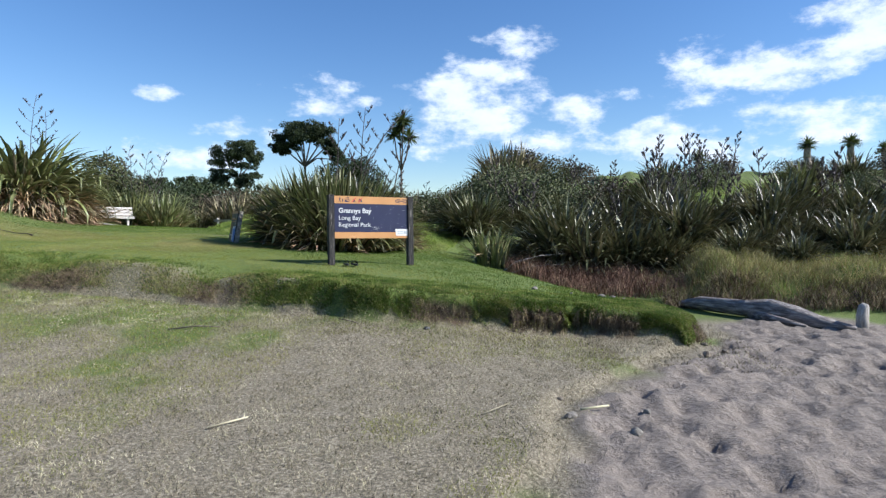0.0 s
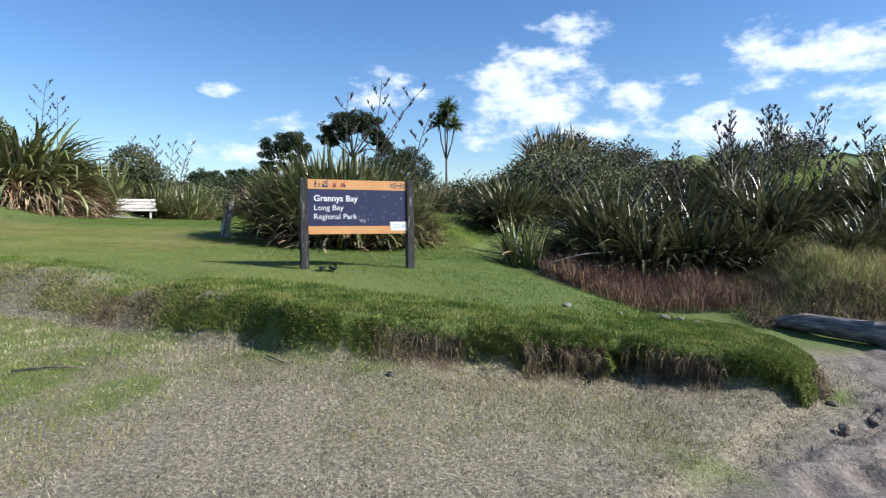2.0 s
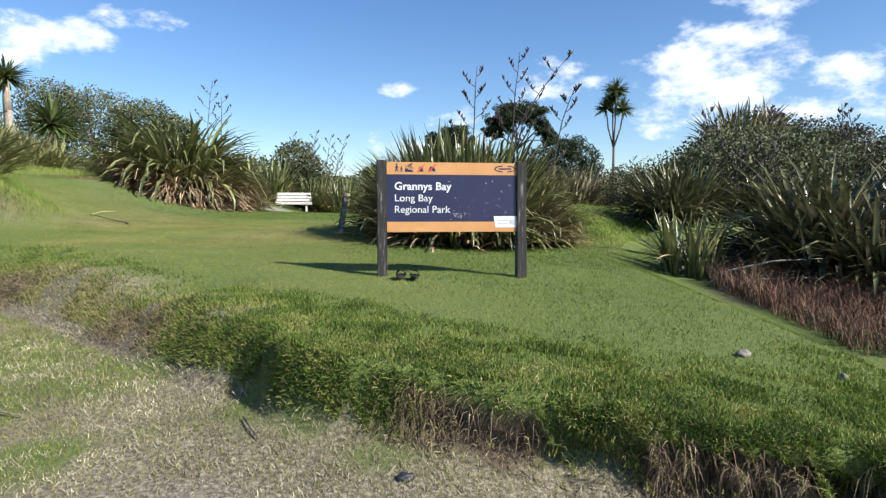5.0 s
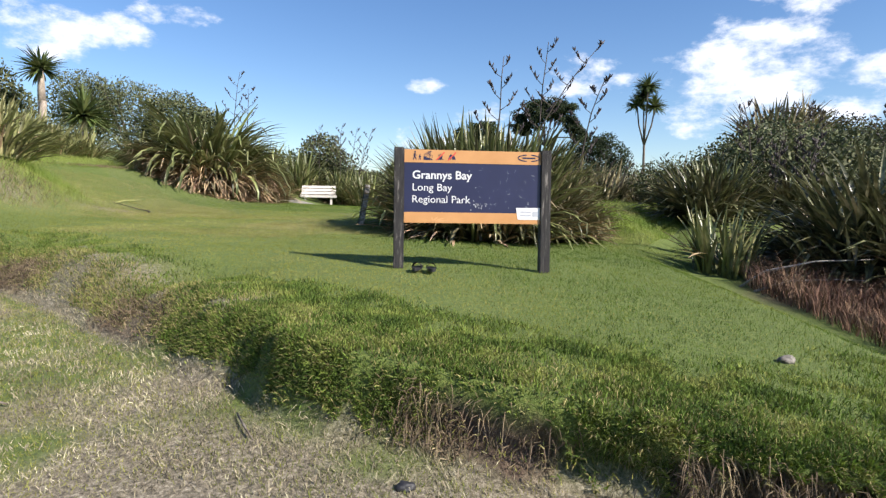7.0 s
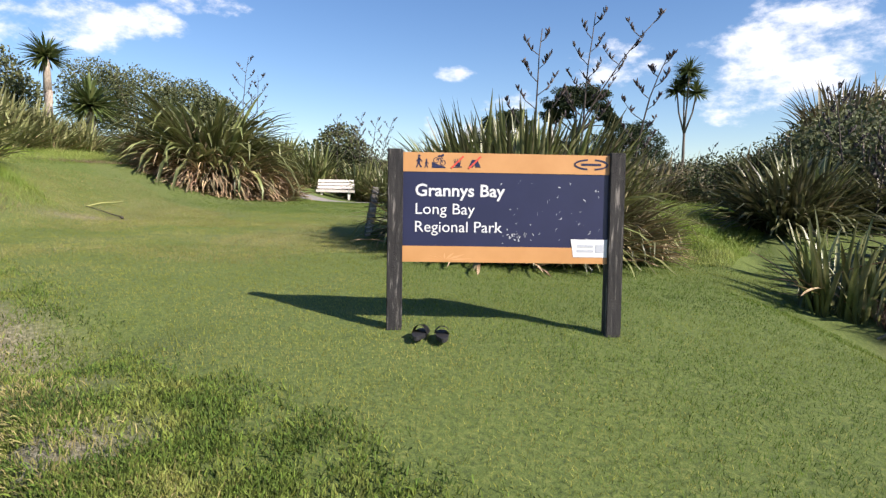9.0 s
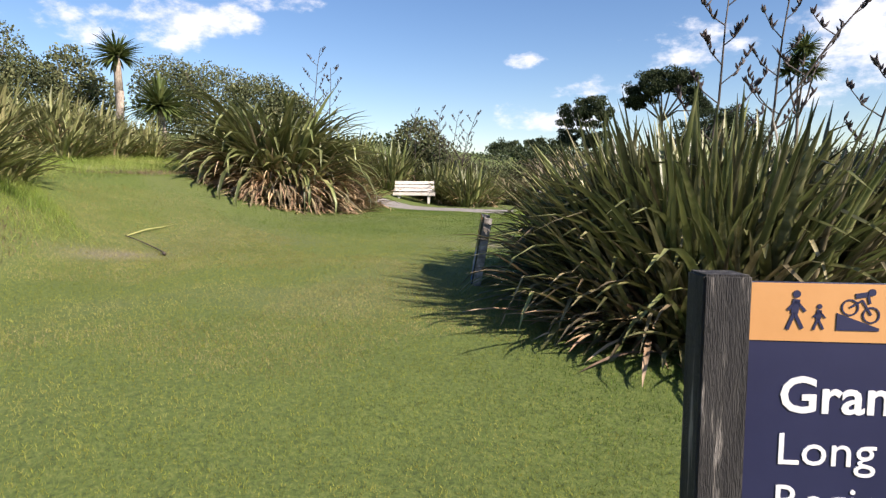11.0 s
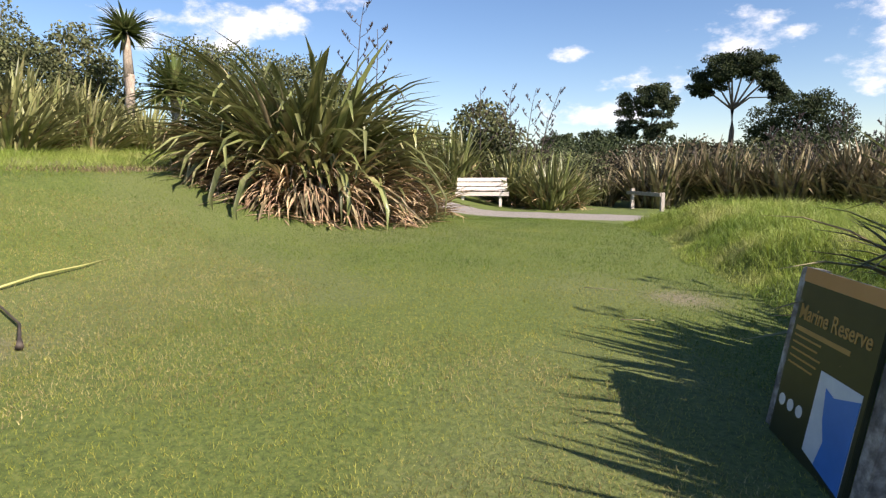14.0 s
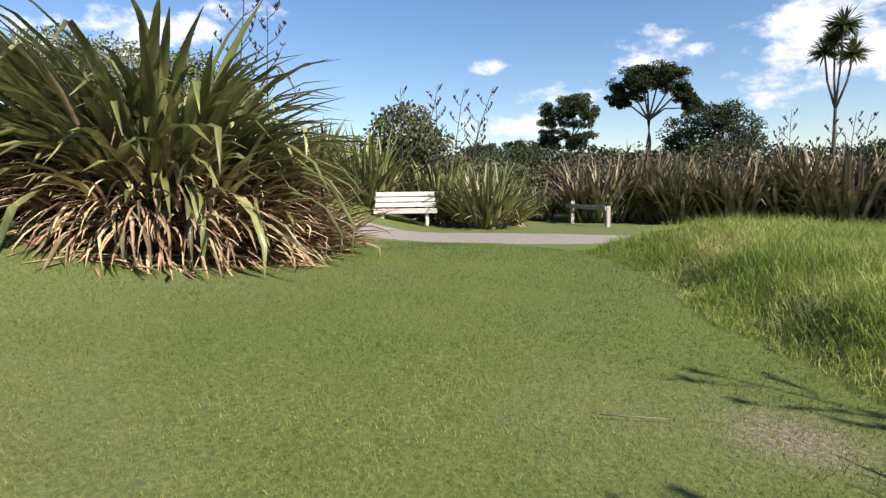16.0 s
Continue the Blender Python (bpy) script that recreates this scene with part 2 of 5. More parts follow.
THATCH = material("brown_thatch", [(0.05, 0.034, 0.02), (0.15, 0.105, 0.06), (0.3, 0.235, 0.13)], 3, 5, 0.9, 0, 1, 0.55)
POST_WOOD = material("weathered_painted_wood", [(0.008, 0.0075, 0.008), (0.02, 0.018, 0.018), (0.035, 0.032, 0.03), (0.3, 0.27, 0.24)], 7, 9, 0.8, 0.7, 70, 0, grain=(5, 5, 0.5))
GREY_WOOD = material("grey_weathered_wood", [(0.16, 0.14, 0.12), (0.33, 0.30, 0.27), (0.5, 0.47, 0.43)], 6, 7, 0.85, 0.5, 60, 0.2, grain=(5, 5, 0.8))
BENCH_WOOD = material("pale_bench_wood", [(0.42, 0.37, 0.33), (0.62, 0.57, 0.52), (0.74, 0.7, 0.66)], 5, 7, 0.8, 0.3, 60, 0.12, grain=(1, 6, 6))
DRIFTWOOD = material("driftwood", [(0.025, 0.022, 0.022), (0.17, 0.148, 0.14), (0.45, 0.41, 0.38)], 5, 8, 0.85, 0.8, 30, grain=(0.6, 4, 4))
NAVY = material("navy_sign_paint", [(0.014, 0.016, 0.048), (0.019, 0.021, 0.06)], 3, 4, 0.35, 0.02, 40)
ORANGE = material("orange_sign_paint", [(0.44, 0.215, 0.075), (0.52, 0.27, 0.105)], 3, 5, 0.4, 0.03, 40)
WHITE = material("white_sign_paint", [(0.58, 0.58, 0.58), (0.68, 0.68, 0.68)], 8, 3, 0.5)
RED = material("red_sign_paint", [(0.5, 0.05, 0.03), (0.6, 0.07, 0.04)], 8, 3, 0.5)
OLIVE = material("dark_olive_panel", [(0.018, 0.024, 0.012), (0.03, 0.036, 0.018)], 6, 4, 0.4)
OCHRE = material("ochre_lettering", [(0.35, 0.2, 0.06), (0.42, 0.25, 0.08)], 8, 3, 0.5)
BLUE = material("map_blue", [(0.03, 0.16, 0.5), (0.04, 0.2, 0.58)], 6, 3, 0.4)
PALE = material("map_pale", [(0.5, 0.56, 0.62), (0.62, 0.66, 0.7)], 12, 4, 0.5)
RUBBER = material("black_rubber", [(0.012, 0.012, 0.014), (0.025, 0.025, 0.028)], 20, 4, 0.55, 0.2, 90)
STONE = material("grey_stone", [(0.08, 0.07, 0.06), (0.16, 0.145, 0.125), (0.26, 0.24, 0.21)], 14, 6, 0.9, 0.6, 60)
BARK = material("bark", [(0.05, 0.04, 0.03), (0.13, 0.105, 0.08), (0.22, 0.19, 0.16)], 5, 7, 0.9, 0.8, 20, grain=(3, 3, 0.6))
PALE_BARK = material("pale_trunk", [(0.16, 0.13, 0.1), (0.3, 0.25, 0.2), (0.4, 0.35, 0.29)], 5, 7, 0.9, 0.8, 20, grain=(3, 3, 1.2))
TREE_LEAF = material("dark_tree_leaf", [(0.016, 0.026, 0.01), (0.03, 0.045, 0.016), (0.055, 0.07, 0.026)], 0.5, 4, 0.95, 0, 1, 0.4, through_light=0.15)
SHRUB_LEAF = material("shrub_leaf", [(0.035, 0.046, 0.017), (0.09, 0.104, 0.04), (0.18, 0.178, 0.085)], 0.8, 4, 0.8, 0, 1, 0.5, through_light=0.15)
SHRUB_BROWN = material("brown_shrub_leaf", [(0.04, 0.034, 0.02), (0.085, 0.07, 0.042), (0.14, 0.115, 0.075)], 0.8, 4, 0.95, 0, 1, 0.45, through_light=0.12)
CORDYLINE = material("cabbage_tree_leaf", [(0.05, 0.075, 0.02), (0.09, 0.12, 0.035), (0.15, 0.16, 0.06)], 1.5, 4, 0.4, 0, 1, 0.4, through_light=0.2)
YELLOW_LEAF = material("fallen_yellow_leaf", [(0.3, 0.3, 0.09), (0.45, 0.43, 0.16)], 4, 4, 0.5)
STALK = material("dark_flower_stalk", [(0.02, 0.016, 0.014), (0.05, 0.038, 0.03), (0.09, 0.07, 0.05)], 6, 4, 0.7)
POD = material("flax_seed_pod", [(0.016, 0.012, 0.012), (0.045, 0.028, 0.024)], 8, 3, 0.6, 0, 1, 0.4)
GRAVEL = material("path_gravel", [(0.15, 0.135, 0.12), (0.24, 0.22, 0.2), (0.34, 0.31, 0.28)], 22, 8, 0.95, 0.7, 90)


def ground_material():
    m = bpy.data.materials.new("ground_surface")
    m.use_nodes = True
    n, l = m.node_tree.nodes, m.node_tree.links
    b = n["Principled BSDF"]
    b.inputs["Roughness"].default_value = 0.95
    tc = n.new("ShaderNodeTexCoord").outputs["Object"]

    def tex(scale, detail=6.0, rough=0.62):
        t = n.new("ShaderNodeTexNoise")
        t.inputs["Scale"].default_value, t.inputs["Detail"].default_value, t.inputs["Roughness"].default_value = scale, detail, rough
        l.new(tc, t.inputs["Vector"])
        return t.outputs["Fac"]

    def ramp(fac, stops):
        r = n.new("ShaderNodeValToRGB")
        e = r.color_ramp.elements
        while len(e) < len(stops):
            e.new(0.5)
        for i, (p, c) in enumerate(stops):
            e[i].position, e[i].color = p, (*c, 1)
        l.new(fac, r.inputs[0])
        return r.outputs[0]

    def mix(fac, a, c):
        x = n.new("ShaderNodeMixRGB")
        l.new(fac, x.inputs[0])
        l.new(a, x.inputs[1])
        l.new(c, x.inputs[2])
        return x.outputs[0]

    def attr(name):
        a = n.new("ShaderNodeAttribute")
        a.attribute_name = name
        return a.outputs["Fac"]

    green = ramp(tex(28, 8, 0.75), [(0.3, (0.028, 0.045, 0.007)), (0.5, (0.088, 0.126, 0.02)), (0.72, (0.185, 0.2, 0.05))])
    dry = ramp(tex(36, 8, 0.8), [(0.36, (0.045, 0.036, 0.024)), (0.5, (0.17, 0.143, 0.096)), (0.66, (0.44, 0.39, 0.29))])
    sand = ramp(tex(16, 9, 0.78), [(0.3, (0.1, 0.083, 0.07)), (0.55, (0.2, 0.168, 0.142)), (0.75, (0.33, 0.285, 0.243))])
    soil = ramp(tex(9, 8, 0.7), [(0.3, (0.035, 0.024, 0.016)), (0.55, (0.11, 0.075, 0.05)), (0.75, (0.22, 0.16, 0.1))])
    c = mix(attr("dry"), green, dry)
    c = mix(attr("soil"), c, soil)
    c = mix(attr("sand"), c, sand)
    l.new(c, b.inputs["Base Color"])
    bp = n.new("ShaderNodeBump")
    bp.inputs["Strength"].default_value, bp.inputs["Distance"].default_value = 0.8, 0.02
    lumps = n.new("ShaderNodeMath")
    lumps.operation = "MULTIPLY"
    l.new(attr("sand"), lumps.inputs[0])
    l.new(tex(13, 4, 0.6), lumps.inputs[1])
    total = n.new("ShaderNodeMath")
    total.operation = "MULTIPLY_ADD"
    l.new(lumps.outputs[0], total.inputs[0])
    total.inputs[1].default_value = 3.0
    l.new(tex(60, 5, 0.7), total.inputs[2])
    l.new(total.outputs[0], bp.inputs["Height"])
    l.new(bp.outputs[0], b.inputs["Normal"])
    return m


# ---- helpers for meshes ----


def mesh_from(name, verts, faces, mat, smooth_faces=False):
    """A mesh from arrays of vertices and of equal-sided faces."""
    verts, faces = np.asarray(verts, np.float32), np.asarray(faces, np.int32)
    me = bpy.data.meshes.new(name)
    me.vertices.add(len(verts))
    me.vertices.foreach_set("co", verts.ravel())
    sides = faces.shape[1]
    me.loops.add(faces.size)
    me.loops.foreach_set("vertex_index", faces.ravel())
    me.polygons.add(len(faces))
    me.polygons.foreach_set("loop_start", np.arange(len(faces), dtype=np.int32) * sides)
    if smooth_faces:
        me.polygons.foreach_set("use_smooth", np.ones(len(faces), bool))
    me.update(calc_edges=True)
    me.materials.append(mat)
    return me


def part(name, bm, mat, parent, label="", smooth_faces=False):
    me = bpy.data.meshes.new(name)
    for f in bm.faces:
        f.smooth = smooth_faces
    bm.to_mesh(me)
    bm.free()
    me.materials.append(mat)
    ob = new(name, me)
    ob.parent = parent
    if label:
        ob["label"] = label
    return ob


def mesh_part(name, me, parent=None, label="", kind=""):
    ob = new(name, me)
    ob.parent = parent
    return tagged(ob, label=label, kind=kind)


def box(bm, size, at=(0, 0, 0), bevel=0.0, turn=None):
    r = bmesh.ops.create_cube(bm, size=1)["verts"]
    m = Matrix.Translation(at) @ (turn or Matrix()) @ Matrix.Diagonal((*size, 1))
    bmesh.ops.transform(bm, matrix=m, verts=r)
    if bevel:
        edges = {e for v in r for e in v.link_edges}
        bmesh.ops.bevel(bm, geom=list(edges), offset=bevel, segments=2, affect="EDGES")
    return bm


def tube(bm, points, radii, sides=8, rough=0.0, seed=0):
    """A closed tapered tube along points."""
    rnd = random.Random(seed)
    rings = []
    for i, p in enumerate(points):
        p = Vector(p)
        ahead = Vector(points[min(i + 1, len(points) - 1)]) - Vector(points[max(i - 1, 0)])
        q = ahead.to_track_quat("Z", "Y")
        ring = []
        for k in range(sides):
            a = 2 * math.pi * k / sides
            r = radii[i] * (1 + rough * (rnd.random() - 0.5))
            ring.append(bm.verts.new(p + q @ Vector((math.cos(a) * r, math.sin(a) * r, 0))))
        rings.append(ring)
    for a, b in zip(rings, rings[1:]):
        for k in range(sides):
            bm.faces.new((a[k], a[(k + 1) % sides], b[(k + 1) % sides], b[k]))
    bm.faces.new(rings[0][::-1])
    bm.faces.new(rings[-1])
    return bm


def thing(name, at, label, category, group="", turn=0.0):
    ob = new(name)
    ob.empty_display_size = 0.1
    ob.matrix_world = pose(*at, 0, 0, turn)
    return tagged(ob, label, category, group)


# ---- the ground: one sheet to the horizon ----


def axis(stops):
    """Coordinates from stretches (from, to, step), then widening steps to 900 m on both sides."""
    inner = np.concatenate([np.arange(a, b - 1e-6, s) for a, b, s in stops] + [[stops[-1][1]]])
    grow = np.cumsum(0.3 * 1.16 ** np.arange(42))
    grow = grow[grow < 900]
    return np.concatenate([inner[0] - grow[::-1], inner, inner[-1] + grow])


GX = axis([(-25, -6, 0.14), (-6, 6.5, 0.06), (6.5, 10, 0.15)])
GY = axis([(-3, 2, 0.2), (2, 7, 0.075), (7, 10, 0.045), (10, 30, 0.13)])
gx, gy = np.meshgrid(GX, GY)
gz = height(gx, gy)
flat_in = inside_flat(gx, gy)
rise_b = smooth(flat_in / bank_width(gx, gy))
sandy = smooth((gx - sand_edge(gy) + 0.5 * (fbm(gx, gy, 2.2, 4, 61) - 0.5)) / 0.3) * (1 - smooth(flat_in / 0.25 + 0.7)) * smooth((11.8 - gy + 1.5 * (fbm(gx, gy, 1.0, 3, 65) - 0.5)) / 0.8)
sandy = np.where(gy < -8, np.maximum(sandy, smooth((-8 - gy) / 3)), sandy)
rnd_pits = np.random.RandomState(5)
pits, rims = np.zeros_like(gz), np.zeros_like(gz)
for _ in range(1050):
    px, py = rnd_pits.uniform(0.2, 8), rnd_pits.uniform(1.5, 11)
    if px < sand_edge(py) + 0.15:
        continue
    r, depth = rnd_pits.uniform(0.08, 0.15), rnd_pits.uniform(0.05, 0.1)
    d2 = ((gx - px) / r) ** 2 + ((gy - py) / (r * rnd_pits.uniform(1, 1.8))) ** 2
    pits = np.maximum(pits, depth * np.exp(-d2))
    rims = np.maximum(rims, 0.5 * depth * np.exp(-((np.sqrt(d2) - 1.5) ** 2) * 3))
gz = gz + sandy * (rims - pits)
face = smooth((rise_b - 0.02) / 0.12) * smooth((0.8 - rise_b) / 0.2) * smooth((10.3 - gy) / 0.5)
scar = smooth((gx + 1.9) / 0.5) * smooth((fbm(gx, gy * 0.3, 1.7, 3, 71) - 0.4) / 0.1)
scar = np.maximum(scar, 0.6 * np.exp(-(((gx + 4.75) / 0.5) ** 2) ** 2))
scar = np.maximum(scar, 0.8 * np.exp(-(((gx + 7.9) / 0.7) ** 2) ** 2))
gully = smooth((gy - 13.6) / 0.8) * smooth((20 - gy) / 1.5) * smooth((gx + 1.0) / 0.8) * smooth((5.2 - gx) / 1.0)
steep = np.maximum(face * scar, 0.9 * gully)
gz = gz + face * smooth((gx + 4.5) / 1.0) * 0.11 * (fbm(gx, gy, 3.6, 3, 73) - 0.5)
undercut = (0.16 + 0.34 * np.exp(-(((gx - 0.5) / 0.7) ** 2))) * smooth(1 - np.abs(rise_b - 0.38) / 0.38) * smooth((gx + 2.2) / 1.5) * smooth((3.2 - gx) / 1.0) * smooth((9.6 - gy) / 0.6)
low_dry = (1 - smooth(rise_b * 1.6)) * smooth((0.42 + 0.25 * smooth((gx + 5) / 3) + 0.2 * smooth((7.6 - gy) / 2) - fbm(gx, gy, 0.9, 4, 81)) / 0.2 + 0.5) * smooth((11.5 - gy) / 1)
worn = smooth((fbm(gx, gy, 0.45, 4, 91) - 0.5) / 0.2) * 0.14 * rise_b * smooth((-4.5 - gx) / 4)
for px, py, rx, ry in ((-3.65, 8.35, 0.42, 0.35), (-5.9, 8.75, 0.9, 0.42), (-12.6, 12.3, 0.35, 0.7), (-10.2, 18.0, 0.35, 0.3), (-19.3, 15.5, 0.5, 0.8), (-20.0, 14.3, 0.5, 0.8), (-13.0, 10.4, 0.8, 0.5)):
    worn = np.maximum(worn, 0.9 * np.exp(-(((gx - px) / rx) ** 2 + ((gy - py) / ry) ** 2)))
left_end = smooth((-3.9 - gx) / 0.8) * smooth((gx + 9.5) / 1.5) * (rise_b > 0.02) * smooth((1.3 - flat_in) / 0.6)
worn = np.maximum(worn, left_end * smooth((fbm(gx, gy, 1.1, 3, 93) - 0.4) / 0.14) * 0.9)
dry = np.clip(np.maximum(low_dry, worn), 0, 1)
ny, nx = gx.shape
idx = np.arange(nx * ny).reshape(ny, nx)
quads = np.stack([idx[:-1, :-1], idx[:-1, 1:], idx[1:, 1:], idx[1:, :-1]], -1).reshape(-1, 4)
ground_mesh = mesh_from("ground", np.stack([gx, gy + undercut, gz], -1).reshape(-1, 3), quads, ground_material(), True)
for name, values in (("sand", sandy), ("dry", dry), ("soil", steep)):
    ground_mesh.attributes.new(name, "FLOAT", "POINT").data.foreach_set("value", values.astype(np.float32).ravel())
ground = tagged(new("ground", ground_mesh), "grassy ground falling over an eroded bank to sand", "ground", kind="structure")

# gravel path past the bench
pu, pv = np.meshgrid(np.linspace(-3.0, 16, 120), np.linspace(-1, 1, 14))
mid = np.array([-18.1, 24.9])
along, across = np.array([0.80, 0.60]), np.array([-0.60, 0.80])
bend = 0.02 * pu**2
half = 1.5 + 0.25 * np.sin(pu * 0.9) + 0.2 * (fbm(pu, pv * 0, 1.4, 3, 5) - 0.5)
qx = mid[0] + along[0] * pu + across[0] * (bend + pv * half)
qy = mid[1] + along[1] * pu + across[1] * (bend + pv * half)
qz = height(qx, qy) + 0.03 * (1 - pv**4) - 0.004
idx = np.arange(qx.size).reshape(qx.shape)
quads = np.stack([idx[:-1, :-1], idx[:-1, 1:], idx[1:, 1:], idx[1:, :-1]], -1).reshape(-1, 4)
tagged(new("path", mesh_from("path", np.stack([qx, qy, qz], -1).reshape(-1, 3), quads, GRAVEL, True)), "pale gravel footpath between grass and flax", "path", kind="structure")


def on_path(x, y):
    u = (x - mid[0]) * along[0] + (y - mid[1]) * along[1]
    v = (x - mid[0]) * across[0] + (y - mid[1]) * across[1] - 0.02 * u**2
    return (np.abs(v) < 1.7) & (np.abs(u) < 14)


# ---- flax, the plant of the place ----
SEG = 7


def leaf_strip(length, width, lean, arch, kink, rnd, seg=SEG):
    """A strap leaf with a keel, growing from the origin outwards along +x; verts (seg + 1, 3, 3)."""
    x = z = 0.0
    ang = lean
    rows = []
    broken = rnd.uniform(0.45, 0.75) if kink else 2
    for i in range(seg + 1):
        t = i / seg
        w = width * (0.55 + 0.45 * min(1, t * 5)) * (1 - max(0, (t - 0.58) / 0.42) ** 1.9) + 0.003
        keel = 0.28 * w
        nx_, nz_ = -math.cos(ang), math.sin(ang)
        rows.append([(x + nx_ * keel, -w / 2, z + nz_ * keel), (x, 0, z), (x + nx_ * keel, w / 2, z + nz_ * keel)])
        step = length / seg
        x += math.sin(ang) * step
        z += math.cos(ang) * step
        ang += arch * (0.4 + 1.2 * t) / seg
        if t > broken:
            ang += 1.1
            broken = 3
    return np.array(rows)


def strip_faces(seg=SEG):
    faces = []
    for i in range(seg):
        for k in range(2):
            a = i * 3 + k
            faces.append((a, a + 1, a + 4, a + 3))
    return np.array(faces)


def clump_leaves(count, length, width, lean, arch, spread, seed, seg=SEG, kinks=0.08, arc=None, at=None, raised=0.0):
    """Many leaves joined: lean and arch are (low, high) in radians."""
    rnd = random.Random(seed)
    vs, fs = [], []
    base = strip_faces(seg)
    for i in range(count):
        u = rnd.random()
        ln = lean[0] + (lean[1] - lean[0]) * u**0.8
        strip = leaf_strip(length * rnd.uniform(0.6, 1.08) * (1 - 0.12 * u), width * rnd.uniform(0.7, 1.2), ln, arch[0] + (arch[1] - arch[0]) * rnd.random() * (0.4 + u), rnd.random() < kinks, rnd, seg)
        a = rnd.uniform(0, 2 * math.pi) if arc is None else rnd.uniform(*arc)
        r = spread * (0.6 + 0.4 * rnd.random() if raised > 1 else math.sqrt(rnd.random()))
        ra = rnd.uniform(0, 2 * math.pi)
        mixa = a + rnd.uniform(-0.5, 0.5) * (6.0 if lean[0] > 1.3 else 1.0)
        tw = rnd.uniform(-0.9, 0.9)
        pts = strip.reshape(-1, 3).copy()
        pts[:, 1] += tw * 0.08 * (pts[:, 0] ** 2)
        c, s = math.cos(mixa), math.sin(mixa)
        rot = np.stack([pts[:, 0] * c - pts[:, 1] * s, pts[:, 0] * s + pts[:, 1] * c, pts[:, 2]], -1)
        out = (a if rnd.random() < 0.7 else ra)
        rot += np.array([math.cos(out) * r, math.sin(out) * r, -0.05 + raised * rnd.random() * max(0.0, 1 - r / (3.5 if raised > 1 else 2.0))])
        fs.append(base + len(vs) * (seg + 1) * 3)
        vs.append(rot)
    v = np.stack(vs)
    if at is not None:
        root = v[:, 1, :2]
        v[..., 2] += (height(root[:, 0] + at[0], root[:, 1] + at[1], False) - at[2])[:, None]
        lift = height(v[..., 0] + at[0], v[..., 1] + at[1], False) - at[2] + np.random.RandomState(seed).uniform(-0.01, 0.03, (count, 1))
        v[:, 3:, 2] = np.maximum(v[:, 3:, 2], lift[:, 3:])
    return v.reshape(-1, 3), np.concatenate(fs)


LEAVES = {}


def leaf_meshes(key, mat, width, arch, seed):
    """Ten shapes of one-metre leaf, shared by the leaves of the nearest plants."""
    if key not in LEAVES:
        r = random.Random(seed)
        LEAVES[key] = [mesh_from("leaf", leaf_strip(1.0, width * r.uniform(0.8, 1.2), 0.0, r.uniform(*arch), k == 9, r).reshape(-1, 3), strip_faces(), mat, True) for k in range(10)]
    return LEAVES[key]


def single_leaves(ob, meshes, count, length, lean, spread, arc, seed):
    """Leaves that can be told apart: an object each, on the side of the plant that is passed."""
    r = random.Random(seed)
    for k in range(count):
        u = r.random()
        a = r.uniform(*arc)
        rad = spread * math.sqrt(r.random())
        leaf = new("leaf", meshes[k % len(meshes)])
        leaf.parent = ob
        s = length * r.uniform(0.65, 1.08)
        leaf.matrix_basis = pose(rad * math.cos(a), rad * math.sin(a), -0.03, 0, 0, math.degrees(a) + r.uniform(-30, 30)) @ pose(0, 0, 0, r.uniform(-14, 14), math.degrees(lean[0] + (lean[1] - lean[0]) * u), 0) @ Matrix.Diagonal((s, s, s, 1))


def flax(name, at, label, recipe, seed, group="", turn=0.0, scale=1.0, seg=SEG):
    """recipe: rows of (part, count, length, width, lean, arch, spread, material)."""
    ob = thing(name, at, label, "flax", group, turn)
    ob.scale = (scale,) * 3
    for k, (pname, count, length, width, lean, arch, spread, mat) in enumerate(recipe):
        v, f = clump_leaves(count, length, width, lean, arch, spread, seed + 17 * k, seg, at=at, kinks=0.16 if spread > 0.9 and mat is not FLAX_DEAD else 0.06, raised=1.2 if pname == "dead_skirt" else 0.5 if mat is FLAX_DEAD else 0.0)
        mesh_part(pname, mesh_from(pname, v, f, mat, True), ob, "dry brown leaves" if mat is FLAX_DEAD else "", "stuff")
    return ob


UP = (0.05, 0.55)
HERO_LEFT = [
    ("foliage", 320, 3.6, 0.125, (0.05, 0.8), (1.2, 3.2), 1.0, FLAX),
    ("outer_foliage", 300, 2.5, 0.105, (0.3, 0.9), (0.8, 2.0), 1.2, FLAX),
    ("weathered_leaves", 420, 2.6, 0.07, (0.2, 1.2), (0.6, 2.0), 1.3, FLAX_GREY),
    ("dead_leaves", 650, 1.9, 0.055, (0.75, 1.3), (0.8, 1.9), 1.2, FLAX_DEAD),
    ("dead_skirt", 1900, 1.5, 0.03, (0.8, 1.6), (0.7, 1.6), 1.75, FLAX_DEAD),
    ("leaf_litter", 650, 0.8, 0.04, (1.35, 1.62), (0.0, 0.4), 2.35, FLAX_DEAD),
]
